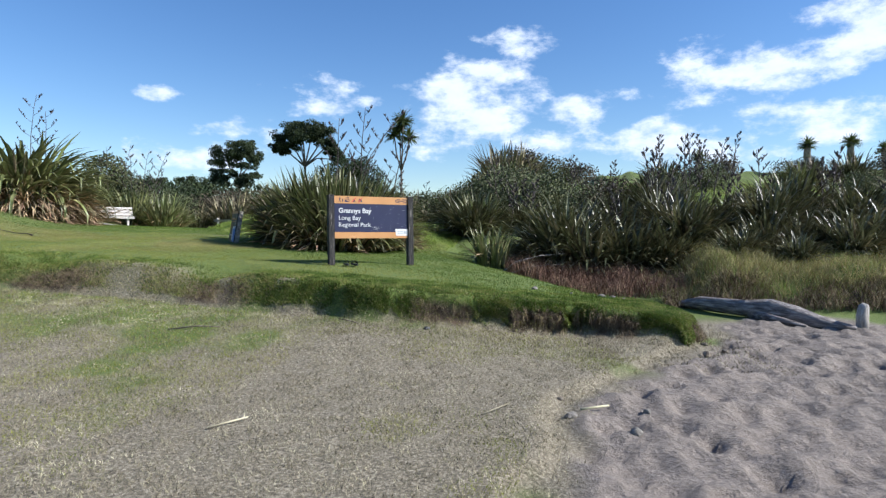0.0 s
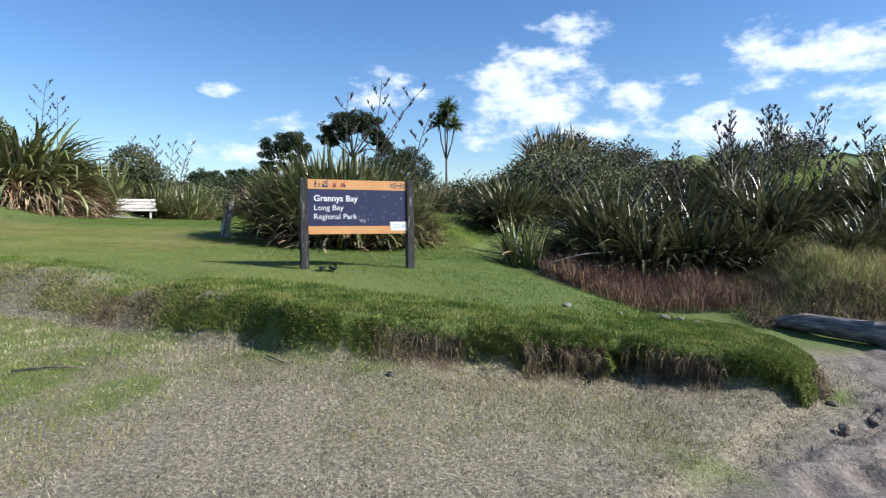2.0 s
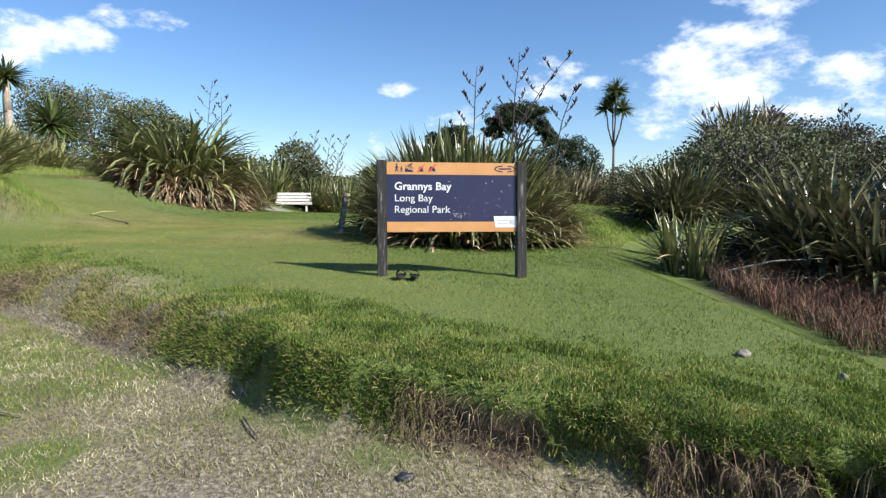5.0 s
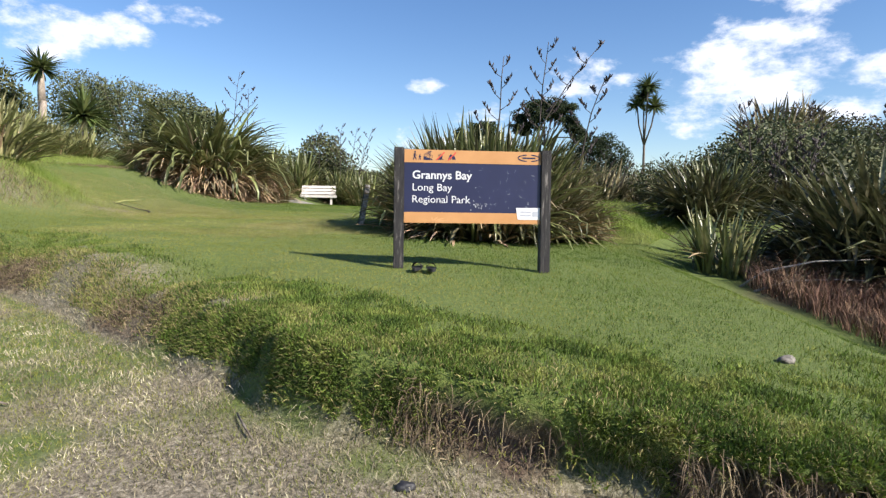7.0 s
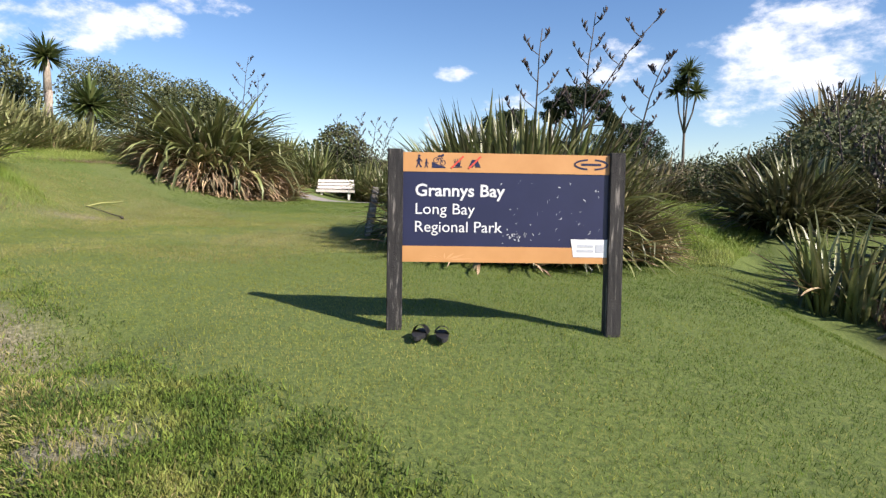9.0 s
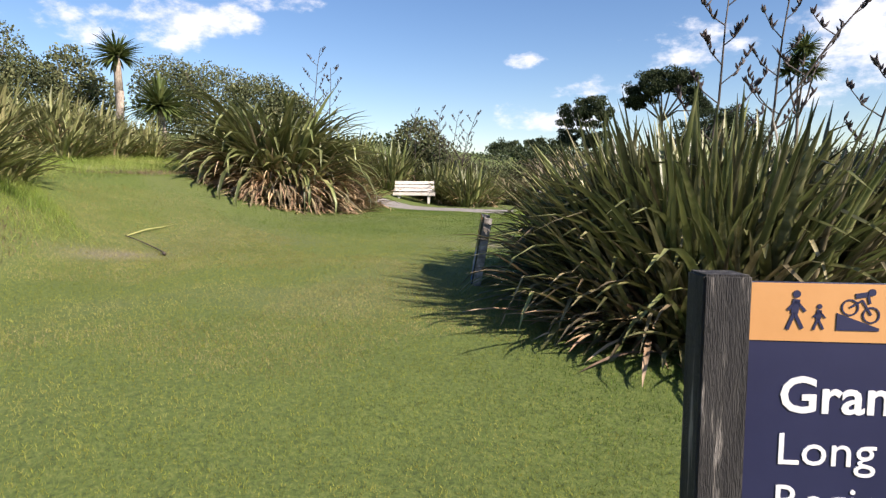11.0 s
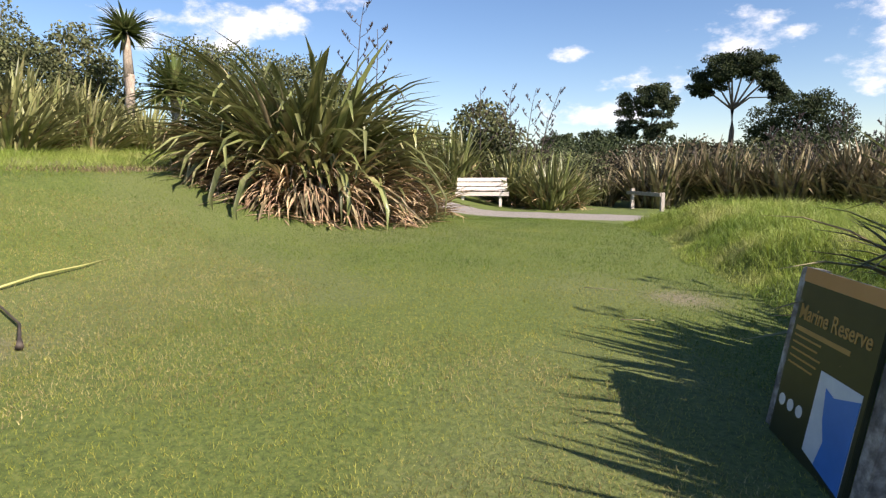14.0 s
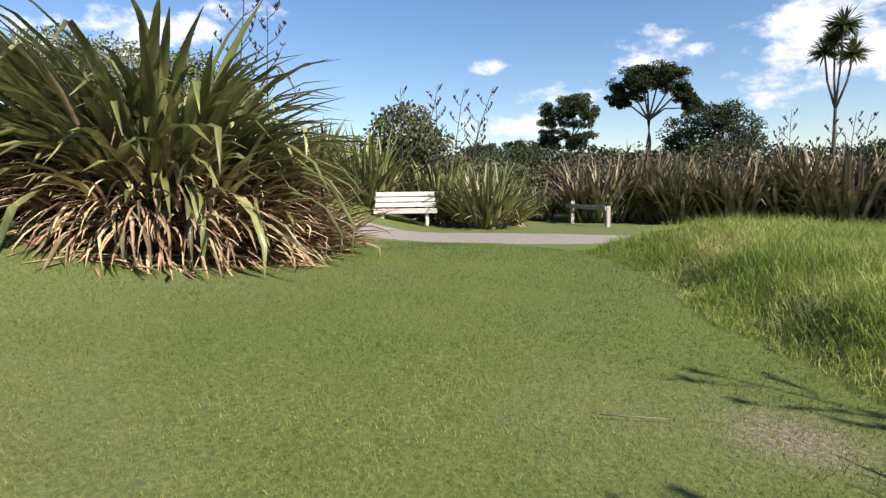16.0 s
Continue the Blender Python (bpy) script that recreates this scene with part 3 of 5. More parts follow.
HERO_SIGN = [
    ("foliage", 360, 2.3, 0.072, (0.03, 0.45), (0.1, 1.0), 1.1, FLAX_SHADED),
    ("bright_foliage", 330, 2.3, 0.075, (0.03, 0.5), (0.1, 1.1), 1.2, FLAX),
    # short darkened leaves added low inside to block light and deepen the bush's shade
    ("inner_foliage", 900, 1.4, 0.062, (0.15, 1.1), (0.4, 1.6), 1.5, FLAX_SHADED),
    ("outer_foliage", 280, 1.7, 0.06, (0.35, 1.1), (0.8, 2.4), 1.5, FLAX),
    ("weathered_leaves", 620, 1.95, 0.05, (0.1, 1.0), (0.4, 2.0), 1.4, FLAX_GREY),
    ("dead_leaves", 420, 1.25, 0.045, (0.8, 1.45), (0.3, 1.0), 1.6, FLAX_DEAD),
]
big_flax = flax("flax_bush", (-18.4, 18.7, ground_z(-18.4, 18.7)), "big green flax bush with brown dead leaves at its base", HERO_LEFT, 11)
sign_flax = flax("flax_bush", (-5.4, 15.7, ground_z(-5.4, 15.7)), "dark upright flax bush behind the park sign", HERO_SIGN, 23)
for fx, fy, fs in ((-6.5, 16.8, 0.9), (-4.7, 16.3, 0.7), (-5.9, 17.2, 0.75)):
    twin = copy_thing(sign_flax, pose(fx, fy, ground_z(fx, fy), 0, 0, 140 * fs))
    twin.scale = (fs, fs, fs)
side_flax = flax("flax_bush", (-17.9, 20.1, ground_z(-17.9, 20.1)), "lower drooping flax bush with much dead leaf", [("foliage", 120, 1.8, 0.09, (0.2, 1.0), (0.5, 1.8), 0.7, FLAX), ("weathered_leaves", 160, 1.7, 0.055, (0.4, 1.2), (0.5, 1.6), 0.9, FLAX_GREY), ("dead_leaves", 320, 1.4, 0.045, (0.9, 1.4), (0.2, 0.8), 1.2, FLAX_DEAD)], 29)
single_leaves(big_flax, leaf_meshes("broad", FLAX, 0.038, (0.7, 2.3), 3), 150, 3.0, (0.05, 0.8), 1.0, (-2.2, 0.6), 5)
single_leaves(sign_flax, leaf_meshes("stiff", FLAX, 0.03, (0.2, 2.0), 4), 250, 2.05, (0.05, 0.65), 1.2, (-3.3, 0.1), 6)
KINDS = [
    flax("flax_bush", (-21.5, 28.9, ground_z(-21.5, 28.9)), "green flax bush behind the bench", [("foliage", 200, 2.2, 0.095, (0.03, 0.9), (0.2, 1.5), 0.6, FLAX), ("dead_leaves", 60, 1.4, 0.05, (0.6, 1.4), (0.5, 1.3), 0.7, FLAX_DEAD)], 31, "flax by the path", seg=5),
    flax("flax_bush", (0.9, 16.9, ground_z(0.9, 16.9)), "dark flax bush on the slope above the reeds", [("foliage", 400, 2.25, 0.085, (0.05, 1.15), (0.5, 2.4), 0.75, FLAX_SHADED), ("weathered_leaves", 80, 2.0, 0.07, (0.3, 1.3), (0.5, 1.6), 0.7, FLAX_GREY)], 47, "flax on the slope", seg=5),
    flax("flax_bush", (-25.0, 15.2, ground_z(-25.0, 15.2)), "pale yellow-green flax bush on the rise", [("foliage", 180, 2.0, 0.085, (0.03, 1.0), (0.2, 1.7), 0.7, FLAX_LIGHT), ("dead_leaves", 60, 1.4, 0.05, (0.6, 1.3), (0.5, 1.3), 0.7, FLAX_DEAD)], 53, "flax on the rise", seg=5),
    flax("flax_bush", (-17, 37, ground_z(-17, 37)), "weathered grey-brown flax bush in the far thicket", [("foliage", 160, 2.1, 0.095, (0.03, 0.7), (0.1, 1.1), 0.8, FLAX_GREY), ("dark_foliage", 60, 2.0, 0.09, (0.03, 0.8), (0.1, 1.1), 0.8, FLAX_SHADED)], 59, "flax in the far thicket", seg=5),
]
rnd = random.Random(77)


def more_flax(kind, x, y, scale):
    ob = copy_thing(KINDS[kind], pose(x, y, ground_z(x, y) - 0.03, 0, 0, rnd.uniform(0, 360)))
    ob.scale = (scale, scale, scale * rnd.uniform(0.9, 1.12))
    return ob


# dark mass above the reeds
for x, y, s in ((0.5, 15.9, 0.8), (1.5, 15.8, 0.95), (2.5, 15.9, 1.0), (3.3, 15.6, 0.8), (4.0, 16.7, 0.95), (1.4, 18.2, 1.0), (2.6, 18.2, 1.05), (3.9, 18.6, 0.95), (5.4, 17.8, 0.8), (-0.4, 21.4, 0.8), (7.4, 18.8, 1.0), (8.6, 17.6, 0.95), (9.6, 20.2, 1.05), (6.6, 16.0, 0.65), (4.7, 14.7, 0.5), (5.9, 14.3, 0.45), (5.7, 15.7, 0.7), (7.4, 15.2, 0.7), (8.6, 16.0, 0.8), (6.3, 17.2, 0.9), (9.8, 17.4, 0.9), (11.4, 19.2, 1.1), (12.6, 22.0, 1.1)):
    more_flax(1, x, y, s * 0.76)
for _ in range(26):
    y = rnd.uniform(20, 34)
    x = rnd.uniform(-3, 24) * (y / 26)
    if x > 5 and y < 28 and rnd.random() < 0.35:
        continue
    more_flax(1 if rnd.random() < 0.7 else 0, x, y, rnd.uniform(0.5, 0.8))
# small flax at the edge of the flat
flax("flax_bush", (-1.16, 15.5, ground_z(-1.16, 15.5)), "young upright flax at the edge of the flat", [("foliage", 80, 1.2, 0.055, (0.02, 0.4), (0.0, 0.7), 0.4, FLAX), ("dead_leaves", 16, 0.9, 0.04, (0.8, 1.4), (0.3, 1.0), 0.4, FLAX_DEAD)], 91)
# behind the bench and along the path
for x, y, s in ((-19.6, 28.6, 0.9), (-23.2, 27.4, 1.05), (-22.6, 30.2, 1.0), (-25.2, 27.0, 1.1), (-20.3, 30.6, 0.85), (-24.0, 24.6, 1.0)):
    more_flax(0, x, y, s)
# thicket beyond the lawn
for i in range(30):
    x = -19.5 + i * 0.62 + rnd.uniform(-0.4, 0.4)
    more_flax(3, x, 36.6 + 0.18 * (x + 17) + rnd.uniform(-1.0, 2.2), rnd.uniform(1.05, 1.4))
for i in range(14):
    more_flax(3, rnd.uniform(-9, -2), rnd.uniform(24, 36), rnd.uniform(0.7, 1.0))
for x, y in ((-21.6, 35.0), (-22.8, 33.4), (-24.0, 35.6), (-26.0, 33.0)):
    more_flax(3, x, y, 0.75)
# on the rise beside the lawn
for x, y, s in ((-16.2, 11.6, 0.62), (-14.4, 10.7, 0.72), (-22.6, 12.6, 1.0), (-24.6, 14.6, 1.0), (-26.4, 12.4, 1.1), (-27.4, 16.0, 1.0), (-24.8, 17.6, 0.75), (-22.8, 18.8, 0.7), (-28.6, 18.4, 0.9), (-29.4, 13.8, 1.1), (-21.4, 20.6, 1.1), (-25.6, 20.4, 0.9), (-24.0, 10.6, 1.0), (-27.0, 9.0, 1.1), (-18.6, 9.0, 0.5), (-23.4, 15.8, 0.8), (-22.0, 14.2, 0.85), (-25.6, 16.2, 0.9), (-26.2, 14.4, 0.95), (-27.8, 14.6, 0.95), (-23.8, 12.8, 0.9), (-25.2, 11.0, 1.0), (-28.2, 11.6, 1.0), (-21.2, 10.9, 0.8), (-26.6, 18.0, 0.8)):
    more_flax(2, x, y, s)

# ---- the park sign ----
sign_turn = 38.0
SIGN_W = 1.668
smid = Vector((-3.184, 11.255, 0))
sz = ground_z(smid.x, smid.y)
sign = thing("park_sign", (smid.x, smid.y, sz), "navy and orange park sign board between two weathered posts", "sign")
sign.matrix_world = pose(smid.x, smid.y, sz, 0, 0, sign_turn) @ pose(0, 0, 0, -2.5, 0, 0)


def letters(name, text, size, at, parent, mat, weight=0.0, align="LEFT", width=None):
    """Raised lettering that stands in the x-z plane and faces -y."""
    cu = bpy.data.curves.new(name, "FONT")
    cu.body, cu.size, cu.extrude, cu.offset, cu.align_x, cu.resolution_u = text, size, 0.0015, weight, align, 3
    tmp = bpy.data.objects.new(name, cu)
    scene.collection.objects.link(tmp)
    me = bpy.data.meshes.new_from_object(tmp.evaluated_get(bpy.context.evaluated_depsgraph_get()))
    bpy.data.objects.remove(tmp)
    xs = [v.co.x for v in me.vertices]
    k = width / (max(xs) - min(xs)) if width else 1.0
    me.transform(Matrix.Translation(at) @ pose(0, 0, 0, 90, 0, 0) @ Matrix.Diagonal((k, 1, 1, 1)))
    me.materials.clear()
    me.materials.append(mat)
    ob = new(name, me)
    ob.parent = parent
    return ob


def plate(bm, pts, y, thick=0.002):
    """A thin plate in the x-z plane at depth y, from its outline."""
    vs = [bm.verts.new((x, y, z)) for x, z in pts]
    f = bm.faces.new(vs)
    ext = bmesh.ops.extrude_face_region(bm, geom=[f])["geom"]
    bmesh.ops.translate(bm, vec=(0, -thick, 0), verts=[g for g in ext if isinstance(g, bmesh.types.BMVert)])
    bmesh.ops.recalc_face_normals(bm, faces=bm.faces)
    return bm


def disc(cx, cz, r, n=12):
    return [(cx + r * math.cos(2 * math.pi * k / n), cz + r * math.sin(2 * math.pi * k / n)) for k in range(n)]


def limb(x0, z0, x1, z1, w):
    d = Vector((x1 - x0, z1 - z0)).normalized() * w / 2
    return [(x0 - d.y, z0 + d.x), (x0 + d.y, z0 - d.x), (x1 + d.y, z1 - d.x), (x1 - d.y, z1 + d.x)]


TOP, BASE = 1.345, 0.527
HW = SIGN_W / 2 - 0.055
for s, lean in ((-1, 0.0), (1, 0.0)):
    bm = bmesh.new()
    box(bm, (0.115, 0.12, 1.75), (s * SIGN_W / 2, 0, TOP + 0.02 - 0.875), 0.006)
    post = part("post", bm, POST_WOOD, sign, "dark flaking wooden post")
bm = bmesh.new()
box(bm, (HW * 2, 0.03, TOP - BASE), (0, -0.012, (TOP + BASE) / 2), 0.003)
panel = part("panel", bm, NAVY, sign, "navy panel")
FRONT = -0.0285
H = TOP - BASE
for name, z0, z1 in (("upper_band", TOP - 0.176 * H, TOP), ("lower_band", BASE, BASE + 0.147 * H)):
    bm = bmesh.new()
    plate(bm, [(-HW, z0), (HW, z0), (HW, z1), (-HW, z1)], FRONT + 0.001, 0.003)
    part(name, bm, ORANGE, panel, "orange band")
TX = -HW + 0.09
letters("lettering", "Grannys Bay", 0.128, (TX, FRONT, BASE + 0.605 * H), panel, WHITE, 0.0022, width=0.672)
letters("lettering", "Long Bay", 0.116, (TX - 0.002, FRONT, BASE + 0.44 * H), panel, WHITE, 0.0, width=0.445)
letters("lettering", "Regional Park", 0.116, (TX - 0.004, FRONT, BASE + 0.277 * H), panel, WHITE, 0.0, width=0.655)
FB = FRONT - 0.0025
zb = TOP - 0.085 * H
# pictograms: walkers, cyclist on a slope, struck-out fire, struck-out tent
bm = bmesh.new()
for cx, k in ((TX + 0.03, 1.0), (TX + 0.085, 0.66)):
    b0 = zb - 0.045
    plate(bm, disc(cx, b0 + 0.088 * k, 0.0095 * k), FB)
    for l_ in ((0, 0.075, -0.004, 0.04, 0.018), (-0.004, 0.042, -0.02, 0, 0.009), (-0.004, 0.042, 0.016, 0.002, 0.009), (0, 0.07, 0.022, 0.045, 0.007), (0, 0.07, -0.02, 0.048, 0.007)):
        plate(bm, limb(cx + l_[0] * k, b0 + l_[1] * k, cx + l_[2] * k, b0 + l_[3] * k, l_[4] * k), FB)
part("walker_pictogram", bm, NAVY, panel, "navy walkers pictogram")
bm = bmesh.new()
cx = TX + 0.176
plate(bm, [(cx - 0.05, zb - 0.045), (cx + 0.05, zb - 0.045), (cx + 0.05, zb - 0.038), (cx - 0.05, zb - 0.002)], FB)
for ox, oz in ((-0.02, 0.012), (0.03, -0.006)):
    ring = disc(cx + ox, zb + oz, 0.019, 14)
    for a, b in zip(ring, ring[1:] + ring[:1]):
        plate(bm, limb(*a, *b, 0.004), FB)
for l_ in ((-0.02, 0.012, 0.008, 0.03, 0.005), (0.008, 0.03, 0.03, -0.006, 0.005), (-0.008, 0.04, 0.02, 0.045, 0.012), (0.02, 0.045, 0.026, 0.022, 0.006)):
    plate(bm, limb(cx + l_[0], zb + l_[1], cx + l_[2], zb + l_[3], l_[4]), FB)
plate(bm, disc(cx + 0.03, zb + 0.05, 0.009), FB)
part("cyclist_pictogram", bm, NAVY, panel, "navy cyclist pictogram")
bm = bmesh.new()
cx = TX + 0.315
for k in range(5):
    a = -0.9 + 0.45 * k
    plate(bm, [(cx - 0.012 + 0.005 * k, zb - 0.03), (cx + 0.0 + 0.005 * k, zb - 0.03), (cx + 0.035 * math.sin(a), zb - 0.03 + 0.06 * math.cos(a * 0.6))], FB)
plate(bm, limb(cx - 0.035, zb - 0.038, cx + 0.035, zb - 0.034, 0.007), FB)
part("fire_pictogram", bm, NAVY, panel, "navy fire pictogram")
bm = bmesh.new()
plate(bm, limb(cx - 0.045, zb - 0.045, cx + 0.045, zb + 0.045, 0.013), FB - 0.0022)
part("red_stroke", bm, RED, panel, "red diagonal stroke")
bm = bmesh.new()
cx = TX + 0.445
plate(bm, [(cx - 0.045, zb - 0.036), (cx - 0.01, zb - 0.036), (cx - 0.004, zb - 0.005), (cx + 0.006, zb - 0.036), (cx + 0.045, zb - 0.036), (cx + 0.02, zb + 0.02), (cx - 0.022, zb + 0.02)], FB)
part("tent_pictogram", bm, NAVY, panel, "navy tent pictogram")
bm = bmesh.new()
plate(bm, limb(cx - 0.045, zb - 0.045, cx + 0.045, zb + 0.045, 0.013), FB - 0.0022)
part("red_stroke", bm, RED, panel, "red diagonal stroke")
bm = bmesh.new()
cx = HW - 0.143
oval = [(cx + 0.125 * math.cos(a), zb + 0.036 * math.sin(a)) for a in [2 * math.pi * k / 28 for k in range(28)]]
for k, (a, b) in enumerate(zip(oval, oval[1:] + oval[:1])):
    if k not in (6, 7, 20, 21):
        plate(bm, limb(*a, *b, 0.012), FB)
plate(bm, limb(cx - 0.075, zb, cx + 0.075, zb, 0.016), FB)
part("oval_emblem", bm, NAVY, panel, "navy oval emblem")
bm = bmesh.new()
plate(bm, [(HW - 0.285, BASE + 0.225 * H), (HW - 0.004, BASE + 0.225 * H), (HW - 0.004, BASE + 0.06 * H), (HW - 0.262, BASE + 0.06 * H)], FB)
tag = part("white_label", bm, WHITE, panel, "white label with small grey print")
bm = bmesh.new()
for k in range(2):
    plate(bm, limb(HW - 0.235, BASE + (0.165 - 0.045 * k) * H, HW - 0.11, BASE + (0.165 - 0.045 * k) * H, 0.018), FB - 0.0022)
plate(bm, limb(HW - 0.095, BASE + 0.14 * H, HW - 0.03, BASE + 0.14 * H, 0.06), FB - 0.0022)
part("small_print", bm, material("pale_grey_print", [(0.35, 0.37, 0.42), (0.45, 0.47, 0.5)], 30), tag)
# paler leaf ornament on the lower band
bm = bmesh.new()
for k in range(7):
    a = radians(12 + 26 * k)
    ox, oz, ln = -0.46, BASE + 0.012, 0.24 - 0.012 * abs(k - 1) - 0.07 * math.sin(a)
    dx, dz = math.cos(a) * ln, math.sin(a) * ln * 0.42
    plate(bm, [(ox + dx * 0.12, oz + dz * 0.12), (ox + dx * 0.55 + dz * 0.12, oz + dz * 0.5 - dx * 0.03), (ox + dx, oz + dz), (ox + dx * 0.5 - dz * 0.12, oz + dz * 0.6 + abs(dx) * 0.03)], FRONT - 0.0018, 0.0006)
part("leaf_ornament", bm, material("pale_orange_print", [(0.52, 0.27, 0.11), (0.58, 0.32, 0.14)], 4, 4, 0.4), panel, "paler orange leaf ornament")
# scratches in the paint
bm = bmesh.new()
r2 = random.Random(8)
for k in range(70):
    cx, cz = r2.uniform(-0.1, HW - 0.05), r2.uniform(BASE + 0.2 * H, TOP - 0.25 * H)
    if k > 40:
        cx, cz = r2.gauss(0.08, 0.06), r2.gauss(BASE + 0.24 * H, 0.02)
    ln, a = r2.uniform(0.004, 0.022), r2.uniform(0, 3.1)
    plate(bm, limb(cx, cz, cx + ln * math.cos(a), cz + ln * math.sin(a), r2.uniform(0.001, 0.005)), FRONT, 0.0008)
tagged(part("paint_scratches", bm, WHITE, panel, "pale scratches in the paint"), kind="stuff")

# ---- information board leaning into the flax ----
iz = ground_z(-8.38, 15.3) - 0.06
info = thing("information_board", (-8.38, 15.3, iz), "dark leaning information board with an orange band and map", "sign")
info.matrix_world = pose(-8.38, 15.3, iz, 0, 0, -50) @ pose(0, 0, 0, -9, 0, 0)
W2 = 0.34
for s in (-1, 1):
    bm = bmesh.new()
    box(bm, (0.10, 0.10, 1.25), (s * (W2 + 0.05), 0.04, 0.3), 0.006)
    part("post", bm, material("lichened_post", [(0.06, 0.05, 0.045), (0.22, 0.2, 0.18), (0.55, 0.52, 0.48)], 10, 7, 0.9, 0.6, 50), info, "flaking grey wooden post")
bm = bmesh.new()
box(bm, (W2 * 2, 0.025, 0.92), (0, -0.02, 0.47), 0.003)
ipan = part("panel", bm, OLIVE, info, "dark olive panel")
bm = bmesh.new()
plate(bm, [(-W2, 0.86), (W2, 0.86), (W2, 0.93), (-W2, 0.93)], -0.0325)
part("upper_band", bm, ORANGE, ipan, "orange band")
letters("lettering", "Marine Reserve", 0.105, (-W2 + 0.03, -0.034, 0.68), ipan, OCHRE, 0.001, width=W2 * 2 - 0.09)
bm = bmesh.new()
for k in range(6):
    plate(bm, limb(-W2 + 0.03, 0.63 - 0.035 * k, -W2 + (0.5 if k == 0 else 0.3 - 0.02 * (k % 3)), 0.63 - 0.035 * k, 0.022 if k == 0 else 0.009), -0.0325)
part("small_print", bm, OCHRE, ipan)
bm = bmesh.new()
plate(bm, [(-W2 + 0.33, 0.5), (W2 - 0.03, 0.5), (W2 - 0.03, 0.06), (-W2 + 0.33, 0.12)], -0.0325)
part("map", bm, PALE, ipan, "pale land on the map")
bm = bmesh.new()
plate(bm, [(-W2 + 0.40, 0.44), (-W2 + 0.47, 0.42), (W2 - 0.03, 0.47), (W2 - 0.03, 0.06), (-W2 + 0.44, 0.1), (-W2 + 0.47, 0.22), (-W2 + 0.43, 0.3)], -0.0347)
part("map_sea", bm, BLUE, ipan, "blue sea on the map")
for k in range(3):
    bm = bmesh.new()
    plate(bm, disc(-W2 + 0.06 + 0.085 * k, 0.26, 0.03, 16), -0.0325)
    part("round_symbol", bm, WHITE, ipan, "white round symbol")

# ---- bench ----
bz = ground_z(-20.8, 27.0)
bench = thing("bench", (-21.05, 26.8, bz), "pale weathered slatted wooden bench beside the gravel path", "bench", turn=40)
for s in (-1, 1):
    bm = bmesh.new()
    box(bm, (0.09, 0.09, 0.44), (s * 0.62, -0.2, 0.2), 0.008)
    part("leg", bm, BENCH_WOOD, bench)
    bm = bmesh.new()
    box(bm, (0.09, 0.09, 0.95), (s * 0.62, 0.24, 0.45), 0.008, Matrix.Rotation(radians(-8), 4, "X"))
    part("leg", bm, BENCH_WOOD, bench)
    bm = bmesh.new()
    box(bm, (0.07, 0.5, 0.09), (s * 0.62, 0.0, 0.375), 0.006)
    part("bearer", bm, BENCH_WOOD, bench)
for k in range(3):
    bm = bmesh.new()
    box(bm, (1.72, 0.135, 0.04), (0, -0.22 + 0.15 * k, 0.44), 0.006)
    part("seat_slat", bm, BENCH_WOOD, bench)
bm = bmesh.new()
box(bm, (1.76, 0.035, 0.13), (0.02, -0.305, 0.40), 0.006)
part("front_slat", bm, BENCH_WOOD, bench)
for k in range(3):
    bm = bmesh.new()
    box(bm, (1.7 - 0.02 * k, 0.035, 0.125), (0, 0.155 + 0.022 * k, 0.565 + 0.15 * k), 0.006, Matrix.Rotation(radians(-8), 4, "X"))
    part("back_slat", bm, BENCH_WOOD, bench)

# ---- low rail beyond the path ----
RA, RB = Vector((-19.7, 34.3, 0)), Vector((-17.5, 32.4, 0))
rmid = (RA + RB) / 2
rail = thing("low_rail", (rmid.x, rmid.y, ground_z(rmid.x, rmid.y)), "low grey timber rail on two posts beside the path", "barrier", turn=math.degrees(math.atan2((RB - RA).y, (RB - RA).x)))
RL = (RB - RA).length
for s in (-1, 1):
    bm = bmesh.new()
    box(bm, (0.13, 0.13, 1.15), (s * RL / 2, 0, 0.15 - 0.05 * s), 0.01)
    part("post", bm, GREY_WOOD, rail)
bm = bmesh.new()
box(bm, (RL + 0.4, 0.06, 0.14), (-0.15, -0.097, 0.6), 0.008)
part("crossbar", bm, GREY_WOOD, rail)

# ---- driftwood log and white stump on the sand ----
log = thing("driftwood_log", (4.0, 11.3, ground_z(4.0, 11.3)), "grey weathered driftwood log half buried in sand", "log", turn=-43)
bm = bmesh.new()
tube(bm, [(-1.5, 0, 0.12), (-1.1, 0.02, 0.17), (-0.6, 0.0, 0.17), (-0.2, -0.04, 0.17), (0.2, 0.0, 0.2), (0.6, 0.05, 0.14), (1.0, 0.0, 0.07), (1.5, 0.02, 0.02)], [0.07, 0.12, 0.13, 0.15, 0.2, 0.16, 0.1, 0.05], 14, 0.35, 4)
part("trunk", bm, DRIFTWOOD, log, "", True)
bm = bmesh.new()
tube(bm, [(-0.1, -0.1, 0.1), (0.4, -0.3, 0.08), (0.9, -0.32, 0.02)], [0.09, 0.07, 0.03], 8, 0.3, 6)
part("broken_branch", bm, DRIFTWOOD, log, "", True)
stump_z = ground_z(5.25, 10.4)
bm = bmesh.new()
tube(bm, [(0, 0, -0.2), (0.0, 0, 0.2), (0.02, 0.01, 0.36), (0.04, 0.01, 0.4)], [0.09, 0.085, 0.075, 0.04], 9, 0.25, 3)
stump = part("stump", bm, GREY_WOOD, None, "", True)
stump.location = (5.25, 10.4, stump_z)
tagged(stump, "short pale grey wooden stump beside the driftwood", "stump")

